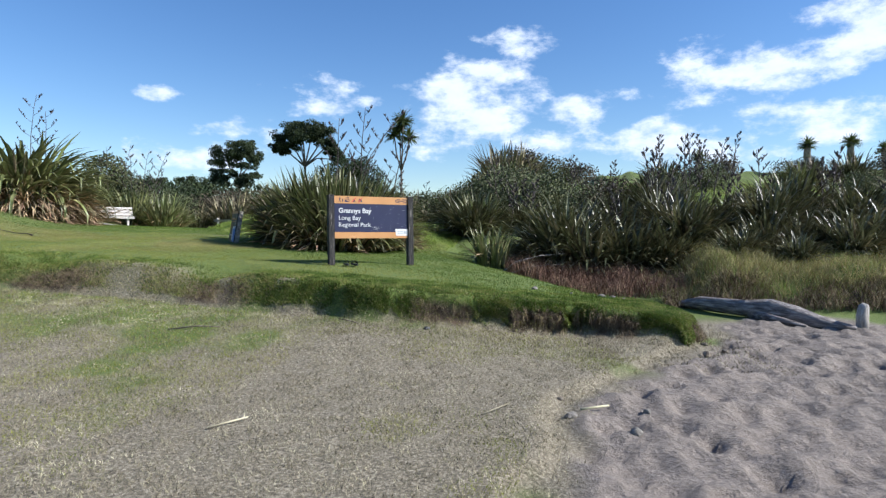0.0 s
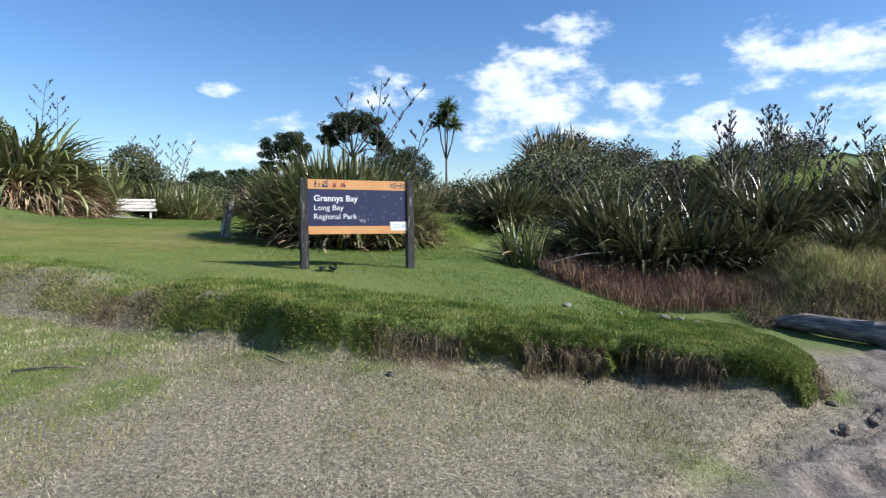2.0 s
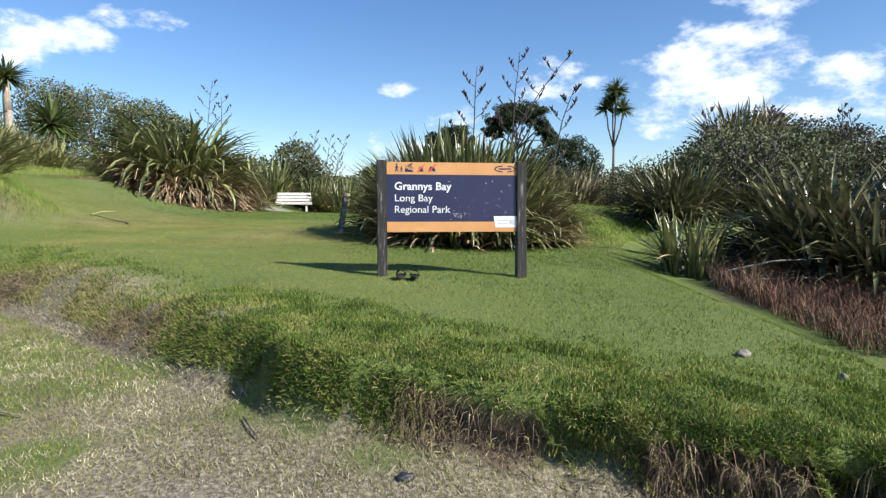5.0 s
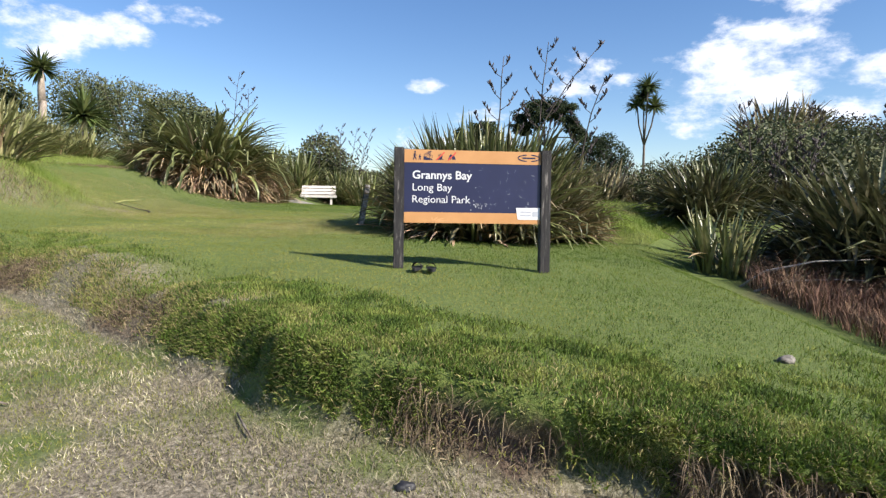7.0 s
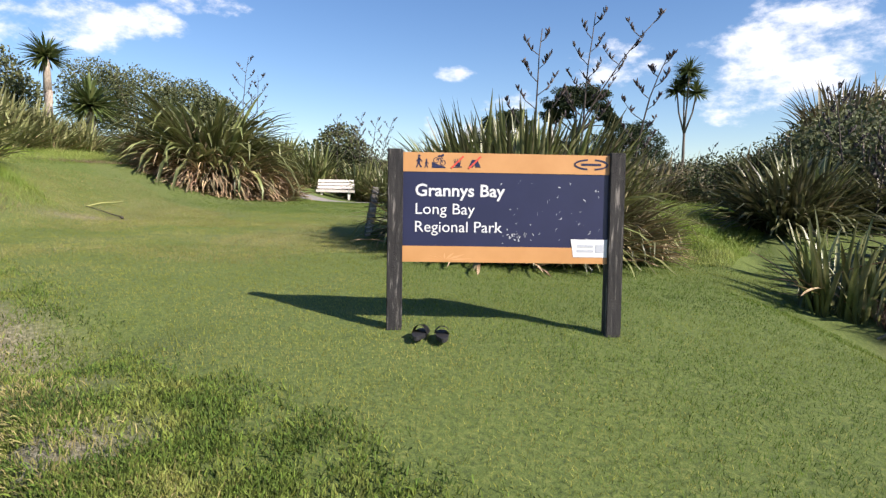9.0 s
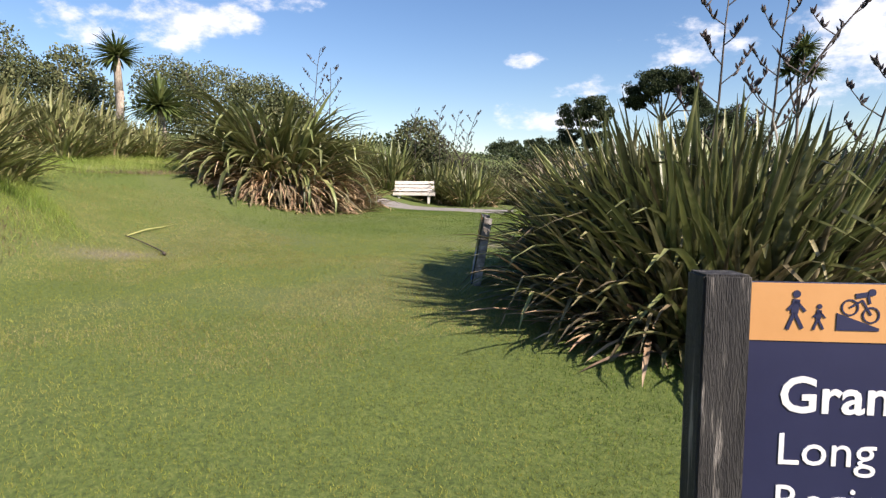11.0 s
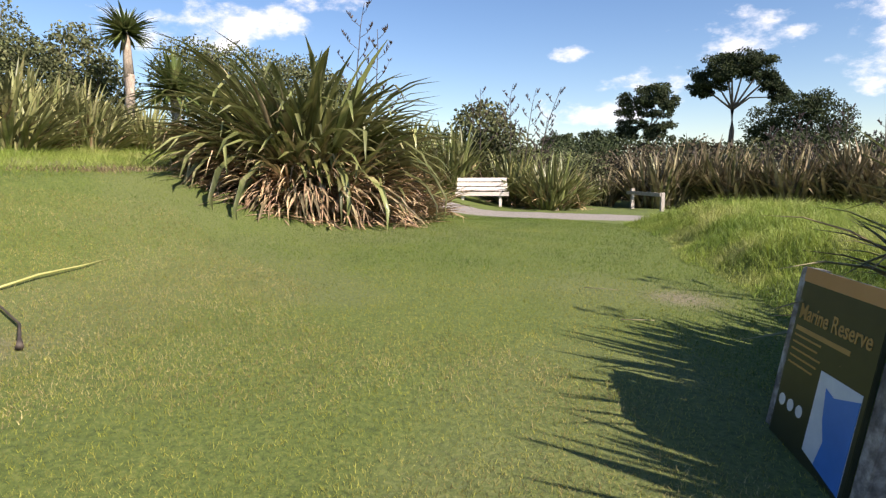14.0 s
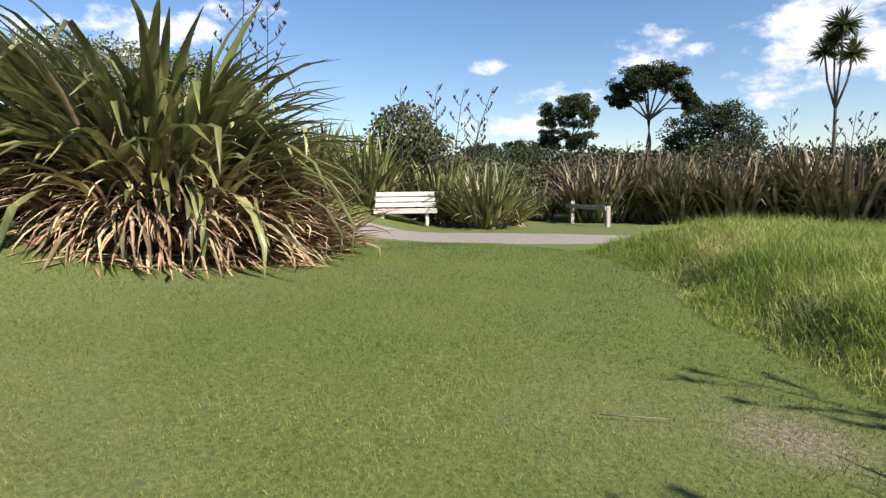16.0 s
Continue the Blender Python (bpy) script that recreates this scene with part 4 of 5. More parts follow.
# ---- sandals left by the sign ----
for k, (dx, dy, tr) in enumerate(((-3.5, 10.62, 25), (-3.36, 10.7, 38))):
    p = Vector((dx, dy, 0))
    sandal = thing("sandal", (p.x, p.y, ground_z(p.x, p.y) + 0.03), "black rubber slide sandal abandoned in the grass", "shoe", "sandals by the sign", tr)
    bm = bmesh.new()
    outline = [(0.045 * math.cos(a) * (1 + 0.12 * math.sin(a)), 0.135 * math.sin(a)) for a in [2 * math.pi * i / 18 for i in range(18)]]
    lowr = [bm.verts.new((x, y, 0)) for x, y in outline]
    upr = [bm.verts.new((x * 1.05, y * 1.03, 0.03)) for x, y in outline]
    for i in range(18):
        bm.faces.new((lowr[i], lowr[(i + 1) % 18], upr[(i + 1) % 18], upr[i]))
    bm.faces.new(lowr[::-1])
    bm.faces.new(upr)
    part("sole", bm, RUBBER, sandal)
    bm = bmesh.new()
    rings = []
    for j in range(5):
        y = -0.02 + 0.03 * j
        rings.append([bm.verts.new((0.054 * math.cos(a), y, 0.012 + 0.075 * (1 - 0.07 * j) * math.sin(a))) for a in [math.pi * i / 10 for i in range(11)]])
    for a, b in zip(rings, rings[1:]):
        for i in range(10):
            bm.faces.new((a[i], a[i + 1], b[i + 1], b[i]))
    bmesh.ops.solidify(bm, geom=list(bm.faces), thickness=0.008)
    part("strap", bm, RUBBER, sandal, "", True)

# ---- loose stones, sticks and weed ----


def stone(x, y, size, seed, label, mat=STONE, flat=0.55, name="stone"):
    bm = bmesh.new()
    bmesh.ops.create_icosphere(bm, subdivisions=3, radius=1)
    off = Vector((seed * 3.1, seed * 1.7, 0))
    for v in bm.verts:
        k = 1 + 0.45 * noise.noise(v.co * 1.3 + off) + 0.15 * noise.noise(v.co * 4 + off)
        v.co = Vector((v.co.x * size * k, v.co.y * size * 0.7 * k, v.co.z * size * flat * k))
    ob = part(name, bm, mat, None, "", True)
    ob.matrix_world = pose(x, y, ground_z(x, y) + size * flat * 0.35, 0, 0, seed * 47)
    return tagged(ob, label, name, "loose stones")


for k, (x, y, s) in enumerate(((0.0, 9.9, 0.06), (0.6, 9.85, 0.045), (1.1, 10.0, 0.065), (1.28, 10.05, 0.055), (1.45, 9.95, 0.045), (1.0, 11.2, 0.035))):
    stone(x, y, s, k + 1, "small grey stone lying on the short grass")
for k, (x, y, s) in enumerate(((0.33, 5.15, 0.065), (0.81, 4.77, 0.06), (1.0, 5.35, 0.04), (0.25, 5.6, 0.035), (2.2, 7.9, 0.075), (2.5, 8.2, 0.06), (2.35, 8.6, 0.05))):
    stone(x, y, s, k + 20, "dark clod of stone on the sand edge", BARK if k > 2 else STONE)
dark = stone(1.75, 10.3, 0.1, 41, "dark lump of driftwood on the grass", BARK, 0.5, "driftwood_lump")
clod = stone(-1.4, 7.6, 0.045, 43, "dark charred lump on the dry grass", RUBBER, 0.6, "charred_lump")


def stick(pts, radii, mat, label, name="stick", seed=1):
    bm = bmesh.new()
    tube(bm, [(x, y, ground_z(x, y) + z) for x, y, z in pts], radii, 6, 0.3, seed)
    return tagged(part(name, bm, mat, None, "", True), label, "stick")


stick([(-12.4, 12.9, 0.03), (-12.52, 12.92, 0.05), (-12.95, 12.98, 0.04), (-13.35, 12.92, 0.05), (-13.74, 12.84, 0.03)], [0.03, 0.014, 0.01, 0.009, 0.008], STALK, "dark dry flax stalk lying on the lawn", "flax_stalk")
stick([(-13.74, 12.86, 0.03), (-14.1, 13.3, 0.06), (-14.4, 13.7, 0.05), (-14.72, 14.05, 0.02)], [0.009, 0.011, 0.009, 0.004], YELLOW_LEAF, "yellow-green fallen flax leaf on the lawn", "flax_leaf")
stick([(-2.62, 7.62, 0.02), (-2.45, 7.53, 0.03), (-2.3, 7.47, 0.02)], [0.006, 0.008, 0.004], BARK, "short dark twig at the foot of the bank", "twig")
stick([(-4.6, 6.8, 0.02), (-4.3, 6.95, 0.03), (-4.0, 7.0, 0.02)], [0.008, 0.01, 0.006], BARK, "thin dark twig on the dry grass", "twig")
stick([(-2.45, 4.1, 0.02), (-2.25, 4.35, 0.03)], [0.008, 0.006], DRY_GRASS, "pale straw stalk on the dry grass", "straw")
stick([(0.42, 5.3, 0.02), (0.68, 5.45, 0.04)], [0.01, 0.008], DRY_GRASS, "pale straw stalk on the sand edge", "straw")
stick([(-0.42, 4.8, 0.02), (-0.2, 5.1, 0.03)], [0.006, 0.005], DRY_GRASS, "pale straw stalk on the dry grass", "straw")

stick([(-0.8, 14.75, 0.0), (-0.5, 14.8, 0.28), (0.1, 14.9, 0.5), (0.75, 15.0, 0.6)], [0.02, 0.018, 0.014, 0.006], GREY_WOOD, "bleached dead branch lying against the dark flax", "dead_branch", 4)
stick([(-0.6, 14.6, 0.0), (-0.2, 14.75, 0.2), (0.3, 14.8, 0.3), (0.7, 14.8, 0.34)], [0.018, 0.015, 0.01, 0.005], GREY_WOOD, "bleached dead branch lying against the dark flax", "dead_branch", 5)
stick([(-11.05, 17.55, 0.03), (-10.75, 17.75, 0.03)], [0.004, 0.003], DRY_GRASS, "pale straw stalk on the lawn", "straw")
stick([(-10.15, 16.75, 0.03), (-9.95, 16.95, 0.03)], [0.004, 0.003], DRY_GRASS, "pale straw stalk on the lawn", "straw")

# ---- flower stalks ----


def flower_stalk(x, y, z0, tall, seed, label, tilt=(0.0, 0.0), group="flax flower stalks", tops=9):
    r = random.Random(seed)
    ob = thing("flax_flower_stalk", (x, y, z0), label, "flower stalk", group)
    bm = bmesh.new()
    pts = []
    for i in range(9):
        t = i / 8
        pts.append(Vector((tilt[0] * t * t * tall + r.uniform(-0.02, 0.02), tilt[1] * t * t * tall + r.uniform(-0.02, 0.02), tall * t)))
    tube(bm, pts, [0.026 * (1 - 0.7 * i / 8) for i in range(9)], 6)
    pods = []
    for k in range(tops):
        t = 0.42 + 0.58 * k / tops
        i = min(7, int(t * 8))
        p = pts[i].lerp(pts[i + 1], t * 8 - i)
        a = math.pi * k + r.uniform(-0.6, 0.6) + 0.6
        ln = tall * 0.16 * (1.25 - t) * r.uniform(0.8, 1.3)
        d = Vector((math.cos(a), math.sin(a), 0.75))
        mid_ = p + d * ln * 0.55
        tip = p + d * ln + Vector((0, 0, ln * 0.3))
        tube(bm, [p, mid_, tip], [0.009, 0.008, 0.005], 5)
        for _ in range(9):
            q = mid_.lerp(tip, r.uniform(-0.2, 1.1))
            pods.append((q, Vector((r.uniform(-1, 1), r.uniform(-1, 1), 1.3)).normalized(), r.uniform(0.08, 0.13)))
    part("stem", bm, STALK, ob, "", True)
    bm = bmesh.new()
    for q, d, ln in pods:
        tube(bm, [q, q + d * ln * 0.4, q + d * ln], [0.006, 0.02, 0.004], 5)
    tagged(part("seed_head", bm, POD, ob, "dark seed pods"), kind="stuff")
    return ob


def stalk_at(x, y, tall, seed, tilt=(0, 0), label="tall dark flax flower stalk with seed pods"):
    flower_stalk(x, y, ground_z(x, y), tall, seed, label, tilt)


stalk_at(-5.9, 18.2, 3.9, 1, (0.42, 0.2))
stalk_at(-5.7, 18.6, 4.0, 2, (0.03, 0.05))
stalk_at(-5.95, 17.0, 3.65, 3, (0.02, 0.03))
stalk_at(-4.6, 18.3, 3.0, 4, (0.2, 0))
for k, (x, y, h, tx) in enumerate(((-22.0, 29.4, 4.0, -0.05), (-21.7, 29.8, 4.3, 0.08), (-21.0, 29.6, 4.2, 0.22), (-20.6, 29.2, 3.2, 0.1), (-22.8, 28.6, 4.0, -0.05), (-20.9, 21.6, 4.6, 0.05), (-20.4, 22.0, 4.2, -0.05), (-23.3, 30.2, 4.4, 0.12))):
    stalk_at(x, y, h, 10 + k, (tx, 0.05))
for k in range(30):
    y = rnd.uniform(16.5, 30)
    x = rnd.uniform(-1.5, 13) * (y / 22)
    stalk_at(x, y, rnd.uniform(1.7, 2.7), 30 + k, (rnd.uniform(-0.15, 0.15), 0))
for k in range(14):
    stalk_at(rnd.uniform(-16, -3), rnd.uniform(36, 41), rnd.uniform(3.2, 4.4), 70 + k, (rnd.uniform(-0.1, 0.1), 0))

# ---- cabbage trees, shrubs and trees ----


def cabbage_head(name, ob, at, radius, count, seed):
    r = random.Random(seed)
    vs, fs = [], []
    base = strip_faces(4)
    for i in range(count):
        up = math.acos(r.uniform(-0.55, 1))
        s = leaf_strip(radius * r.uniform(0.7, 1.1), 0.075 * radius + 0.01, up, r.uniform(0.1, 0.7), False, r, 4).reshape(-1, 3)
        a = r.uniform(0, 6.283)
        c, sn = math.cos(a), math.sin(a)
        vs.append(np.stack([s[:, 0] * c - s[:, 1] * sn, s[:, 0] * sn + s[:, 1] * c, s[:, 2]], -1) + np.array(at))
        fs.append(base + 15 * i)
    mesh_part(name, mesh_from(name, np.concatenate(vs), np.concatenate(fs), CORDYLINE, True), ob, "spiky leaf head", "stuff")


def cabbage_tree(x, y, trunk, heads, seed, label, z=None):
    """heads: rows of (offset x, offset y, height, radius)."""
    ob = thing("cabbage_tree", (x, y, ground_z(x, y) if z is None else z), label, "tree", "cabbage trees")
    bm = bmesh.new()
    fork = trunk * 0.55
    tube(bm, [(0, 0, -0.3), (0.03, 0, fork * 0.5), (0.0, 0.02, fork)], [0.22, 0.2, 0.2] if len(heads) == 1 else [0.16, 0.14, 0.12], 9, 0.2, seed)
    for hx, hy, hz, _ in heads:
        tube(bm, [(0, 0, fork - 0.1), (hx * 0.7, hy * 0.7, (fork + hz) / 2), (hx, hy, hz)], [0.2, 0.17, 0.13] if len(heads) == 1 else [0.085, 0.07, 0.06], 8, 0.2, seed)
    part("trunk", bm, PALE_BARK if len(heads) == 1 else BARK, ob, "", True)
    for k, (hx, hy, hz, hr) in enumerate(heads):
        cabbage_head("leaf_head", ob, (hx, hy, hz), hr, 150, seed + k)
    return ob


def leaf_cloud(blobs, per, size, seed):
    """Small folded leaves scattered in uneven shells round blobs (x, y, z, rx, ry, rz)."""
    r = np.random.RandomState(seed)
    pts = []
    for x, y, z, rx, ry, rz in blobs:
        n = per
        d = r.normal(size=(n, 3))
        d /= np.linalg.norm(d, axis=1)[:, None]
        rad = r.uniform(0.25, 1.08, n) ** 0.5
        rad *= 0.82 + 0.36 * fbm(d[:, 0] * 3 + x, d[:, 1] * 3 + d[:, 2] * 2 + y, 1.0, 3, seed)
        pts.append(np.stack([x + d[:, 0] * rx * rad, y + d[:, 1] * ry * rad, z + d[:, 2] * rz * rad], -1))
    p = np.concatenate(pts)
    n = len(p)
    a = r.normal(size=(n, 3))
    a /= np.linalg.norm(a, axis=1)[:, None]
    b = np.cross(a, r.normal(size=(n, 3)))
    b /= np.linalg.norm(b, axis=1)[:, None]
    s = size * r.uniform(0.6, 1.4, n)[:, None]
    v = np.stack([p, p + a * s * 0.5 + b * s * 0.32, p + a * s, p + a * s * 0.5 - b * s * 0.32], 1).reshape(-1, 3)
    return v, np.arange(n * 4).reshape(-1, 4)


def shrub(name, x, y, blobs, per, size, seed, label, mat=SHRUB_LEAF, z=None, group="shrubs", twigs=14):
    ob = thing(name, (x, y, ground_z(x, y) if z is None else z), label, "shrub", group)
    r = random.Random(seed)
    bm = bmesh.new()
    for k in range(twigs):
        bx, by, bz_, rx, ry, rz = blobs[k % len(blobs)]
        tip = Vector((bx + rx * r.uniform(-0.8, 0.8), by + ry * r.uniform(-0.8, 0.8), bz_ + rz * r.uniform(-0.2, 0.9)))
        tube(bm, [(r.uniform(-0.2, 0.2), r.uniform(-0.2, 0.2), -0.1), tip * 0.5 + Vector((0, 0, 0.1)), tip], [0.05, 0.03, 0.008], 5)
    part("trunk", bm, BARK, ob)
    v, f = leaf_cloud(blobs, per, size, seed)
    mesh_part("foliage", mesh_from("foliage", v, f, mat), ob, "", "stuff")
    return ob


def copy_shrub(src, x, y, s, turn):
    c = copy_thing(src, pose(x, y, ground_z(x, y) - 0.1, 0, 0, turn))
    c.scale = (s, s, s)
    return c


cabbage_tree(-14.9, 64.4, 8.2, [(-0.8, 0, 8.3, 1.35), (0.85, 0.2, 8.1, 1.3), (0.25, -0.3, 10.0, 1.5), (-0.3, 0.5, 9.1, 1.4)], 5, "many-headed cabbage tree above the thicket", z=3.1)
cabbage_tree(-33.0, 19.6, 3.7, [(0.0, 0, 3.6, 1.25)], 9, "single-headed cabbage tree on the rise", z=4.3)
cabbage_tree(-31.0, 20.6, 1.6, [(0.0, 0, 1.6, 1.6)], 12, "young cabbage tree on the rise", z=4.0)
for k, (x, y, h) in enumerate(((14.6, 35.0, 1.3), (17.0, 35.5, 1.5), (19.0, 36, 1.3), (9.0, 35, 1.0))):
    cabbage_tree(x, y, h, [(0, 0, h, 0.6)], 40 + k, "small cabbage tree on the hill crest")
dome = shrub("shrub", -36.0, 25.6, [(0, 0, 2.2, 2.6, 2.6, 2.2), (2.2, 1.6, 1.9, 2.3, 2.0, 1.8), (-2.0, -1.4, 2.6, 2.2, 2.2, 2.2), (3.6, 2.6, 1.4, 1.6, 1.6, 1.4)], 9000, 0.13, 3, "dense rounded coastal shrub on the rise", z=4.4)
shrub("shrub", -37.5, 15.0, [(0, 0, 3.0, 2.4, 2.4, 2.6), (-2.4, -1.6, 3.6, 2.4, 2.4, 2.6), (1.2, 1.8, 2.0, 1.8, 1.8, 1.8)], 9000, 0.13, 4, "tall dense coastal shrub on the rise", z=4.2)
shrub("shrub", -36.2, 18.6, [(0, 0, 2.6, 1.3, 1.3, 1.8), (-0.9, 1.2, 1.8, 1.4, 1.4, 1.4)], 3000, 0.16, 5, "thin coastal shrub on the rise", z=4.3)
shrub("shrub", -24.2, 30.2, [(0, 0, 2.4, 1.3, 1.3, 1.2), (0.6, 0.4, 1.4, 1.4, 1.4, 1.3)], 3000, 0.15, 6, "olive shrub behind the bench", SHRUB_LEAF)
low_shrub = shrub("shrub", -1.2, 25.5, [(0, 0, 1.0, 1.5, 1.4, 1.1), (1.3, 0.4, 0.8, 1.2, 1.2, 0.9), (-1.1, 0.3, 0.7, 1.1, 1.1, 0.8)], 2400, 0.1, 7, "dark shrub among the flax on the slope", SHRUB_LEAF, group="shrubs on the slope")
brown_shrub = shrub("shrub", 2.8, 22.4, [(0, 0, 0.9, 1.4, 1.3, 1.0), (1.2, 0.5, 0.7, 1.1, 1.1, 0.8)], 2200, 0.1, 8, "brown twiggy shrub among the flax", SHRUB_BROWN, group="shrubs on the slope")
for _ in range(34):
    y = rnd.uniform(21, 38)
    copy_shrub(low_shrub if rnd.random() < 0.5 else brown_shrub, rnd.uniform(-3, 26) * (y / 28), y, rnd.uniform(0.45, 0.85), rnd.uniform(0, 360))
for x, y, s in ((-1.0, 23.6, 1.0), (0.6, 26.0, 0.9), (-3.5, 27, 0.9), (-4.6, 33, 1.0)):
    copy_shrub(low_shrub, x, y, s, x * 50)
for k in range(26):
    copy_shrub(brown_shrub if k % 3 else low_shrub, -27 + k * 1.15 + rnd.uniform(-0.5, 0.5), 40.5 + rnd.uniform(-1.5, 5), rnd.uniform(1.1, 1.7), rnd.uniform(0, 360))
for k in range(8):
    copy_shrub(low_shrub if k % 2 else brown_shrub, rnd.uniform(-30, -21), rnd.uniform(32, 40), rnd.uniform(0.8, 1.2), rnd.uniform(0, 360))
far_bush = shrub("far_bush", -60, 95, [(0, 0, 2.5, 5, 4, 2.6), (6, 1, 2.2, 4.5, 4, 2.3), (-6, 0, 2.6, 4.5, 4, 2.6)], 1500, 0.42, 9, "dark distant coastal bush", TREE_LEAF, group="distant bush", z=3.5)
for k in range(44):
    a = radians(-84 + k * 2.7)
    d = rnd.uniform(52, 75) if k % 2 else rnd.uniform(80, 120)
    c = copy_thing(far_bush, pose(d * math.sin(a) - 5, d * math.cos(a) + 10, (0.4 if k % 2 else 2.6) + 0.006 * d, 0, 0, rnd.uniform(0, 360)))
    c.scale = (rnd.uniform(0.45, 0.65) if k % 2 else rnd.uniform(0.7, 1.2),) * 3


def umbrella_tree(x, y, z, tall, crown, seed, label, blobs):
    r = random.Random(seed)
    ob = thing("tree", (x, y, z), label, "tree", "dark spreading trees")
    bm = bmesh.new()
    fork = Vector((0.2, 0, tall * 0.46))
    tube(bm, [(0, 0, -0.5), (0.3, 0, tall * 0.25), fork], [0.028 * tall, 0.023 * tall, 0.019 * tall], 9, 0.2, seed)
    for bx, by, bz_, rx, ry, rz in blobs:
        c = Vector((bx, by, bz_ - rz * 0.5))
        m_ = fork.lerp(c, r.uniform(0.4, 0.6)) + Vector((r.uniform(-0.9, 0.9), r.uniform(-0.9, 0.9), r.uniform(0.2, 1.4)))
        tube(bm, [fork, m_, c], [0.012 * tall, 0.008 * tall, 0.004 * tall], 6)
        for _ in range(4):
            tip = c + Vector((rx * r.uniform(-0.9, 0.9), ry * r.uniform(-0.9, 0.9), rz * r.uniform(0.2, 1.0)))
            tube(bm, [m_.lerp(c, 0.7), c.lerp(tip, 0.5), tip], [0.005 * tall, 0.003 * tall, 0.001 * tall], 5)
    part("trunk", bm, BARK, ob, "", True)
    tufts = []
    for bx, by, bz_, rx, ry, rz in blobs:
        for _ in range(28):
            tufts.append((bx + rx * r.uniform(-0.85, 0.85), by + ry * r.uniform(-0.85, 0.85), bz_ + rz * r.uniform(-1.1, 1.0), rx * r.uniform(0.22, 0.45), ry * 0.4, rz * r.uniform(0.3, 0.55)))
    v, f = leaf_cloud(tufts, 170, 0.28, seed)
    mesh_part("crown", mesh_from("crown", v, f, TREE_LEAF), ob, "dark uneven crown", "stuff")
    return ob


umbrella_tree(-44.3, 108.4, 5.5, 15.5, 6, 3, "tall dark spreading tree with an umbrella crown", [(-3.6, 0, 12.0, 2.6, 2.6, 1.3), (-1.6, 0, 14.2, 2.6, 2.6, 1.4), (1.2, 0.5, 14.6, 2.8, 2.6, 1.2), (3.8, 0, 13.0, 2.4, 2.4, 1.3), (0.2, -1, 13.0, 2.8, 2.6, 1.2), (5.2, 0, 10.8, 1.4, 1.6, 1.0), (-4.8, 0, 10.6, 1.4, 1.6, 0.8), (6.8, 0, 9.0, 1.5, 1.5, 1.2)])
umbrella_tree(-53.5, 100.0, 5.0, 10.5, 6, 4, "dark spreading tree with a broken crown", [(-2.0, 0, 8.6, 2.4, 2.2, 1.5), (0.6, 0, 9.8, 2.4, 2.2, 1.4), (2.4, 0, 8.0, 1.8, 1.8, 1.4), (-3.8, 0, 5.0, 2.0, 2.0, 1.2), (1.4, 0, 4.6, 2.6, 2.0, 1.2)])
umbrella_tree(-33.0, 101.5, 4.5, 9.0, 6, 5, "dark dense tree behind the thicket", [(0, 0, 6.6, 3.2, 3, 2.0), (3.6, 0, 5.2, 3.0, 3, 2.2), (-3.2, 0, 4.8, 3.0, 3, 2.0), (0.5, 0, 3.0, 4.0, 3, 2.2)])
umbrella_tree(-66, 105.0, 4.5, 6.0, 6, 6, "small dark distant tree", [(0, 0, 4.6, 2.4, 2, 1.2), (2.6, 0, 3.8, 2.0, 2, 1.2)])
umbrella_tree(-72, 103.0, 4.5, 6.0, 6, 7, "small dark distant tree", [(0, 0, 4.8, 2.0, 2, 1.0), (-2.6, 0, 4.0, 2.2, 2, 1.2)])


# ---- grass, reeds and straw ----


def blades(name, x, y, tall, wide, lean, mat, label, category, seed, seg=1, lift=0.0):
    """Grass blades from arrays of places; one triangle each, or a bent blade of three."""
    r = np.random.RandomState(seed)
    n = len(x)
    z = height(x, y) + lift
    h = tall * r.uniform(0.55, 1.15, n)
    a = r.uniform(0, 2 * np.pi, n)
    wa = r.uniform(0, 2 * np.pi, n)
    k = lean * r.uniform(0.3, 1.3, n)
    w = wide * r.uniform(0.6, 1.2, n) / 2
    p = np.stack([x, y, z - 0.004], -1)
    side = np.stack([np.cos(wa) * w, np.sin(wa) * w, 0 * w], -1)
    out = np.stack([np.cos(a), np.sin(a), 0 * a], -1)
    if seg == 1:
        tip = p + out * (h * np.sin(k))[:, None] + np.stack([0 * h, 0 * h, h * np.cos(k)], -1)
        v = np.stack([p - side, p + side, tip], 1).reshape(-1, 3)
        f = np.arange(3 * n).reshape(-1, 3)
    else:
        m_ = p + out * (0.5 * h * np.sin(0.5 * k))[:, None] + np.stack([0 * h, 0 * h, 0.5 * h * np.cos(0.5 * k)], -1)
        tip = m_ + out * (0.5 * h * np.sin(1.6 * k))[:, None] + np.stack([0 * h, 0 * h, 0.5 * h * np.cos(1.6 * k)], -1)
        v = np.stack([p - side, p + side, m_ - side * 0.75, m_ + side * 0.75, tip], 1).reshape(-1, 3)
        i = np.arange(n)[:, None] * 5
        f = np.concatenate([i + [0, 1, 3], i + [0, 3, 2], i + [2, 3, 4]])
    return tagged(new(name, mesh_from(name, v, f, mat)), label, category, kind="stuff")


def scatter(n, x0, x1, y0, y1, seed, keep):
    r = np.random.RandomState(seed)
    x, y = r.uniform(x0, x1, n), r.uniform(y0, y1, n)
    k = keep(x, y, r.rand(n))
    return x[k], y[k]


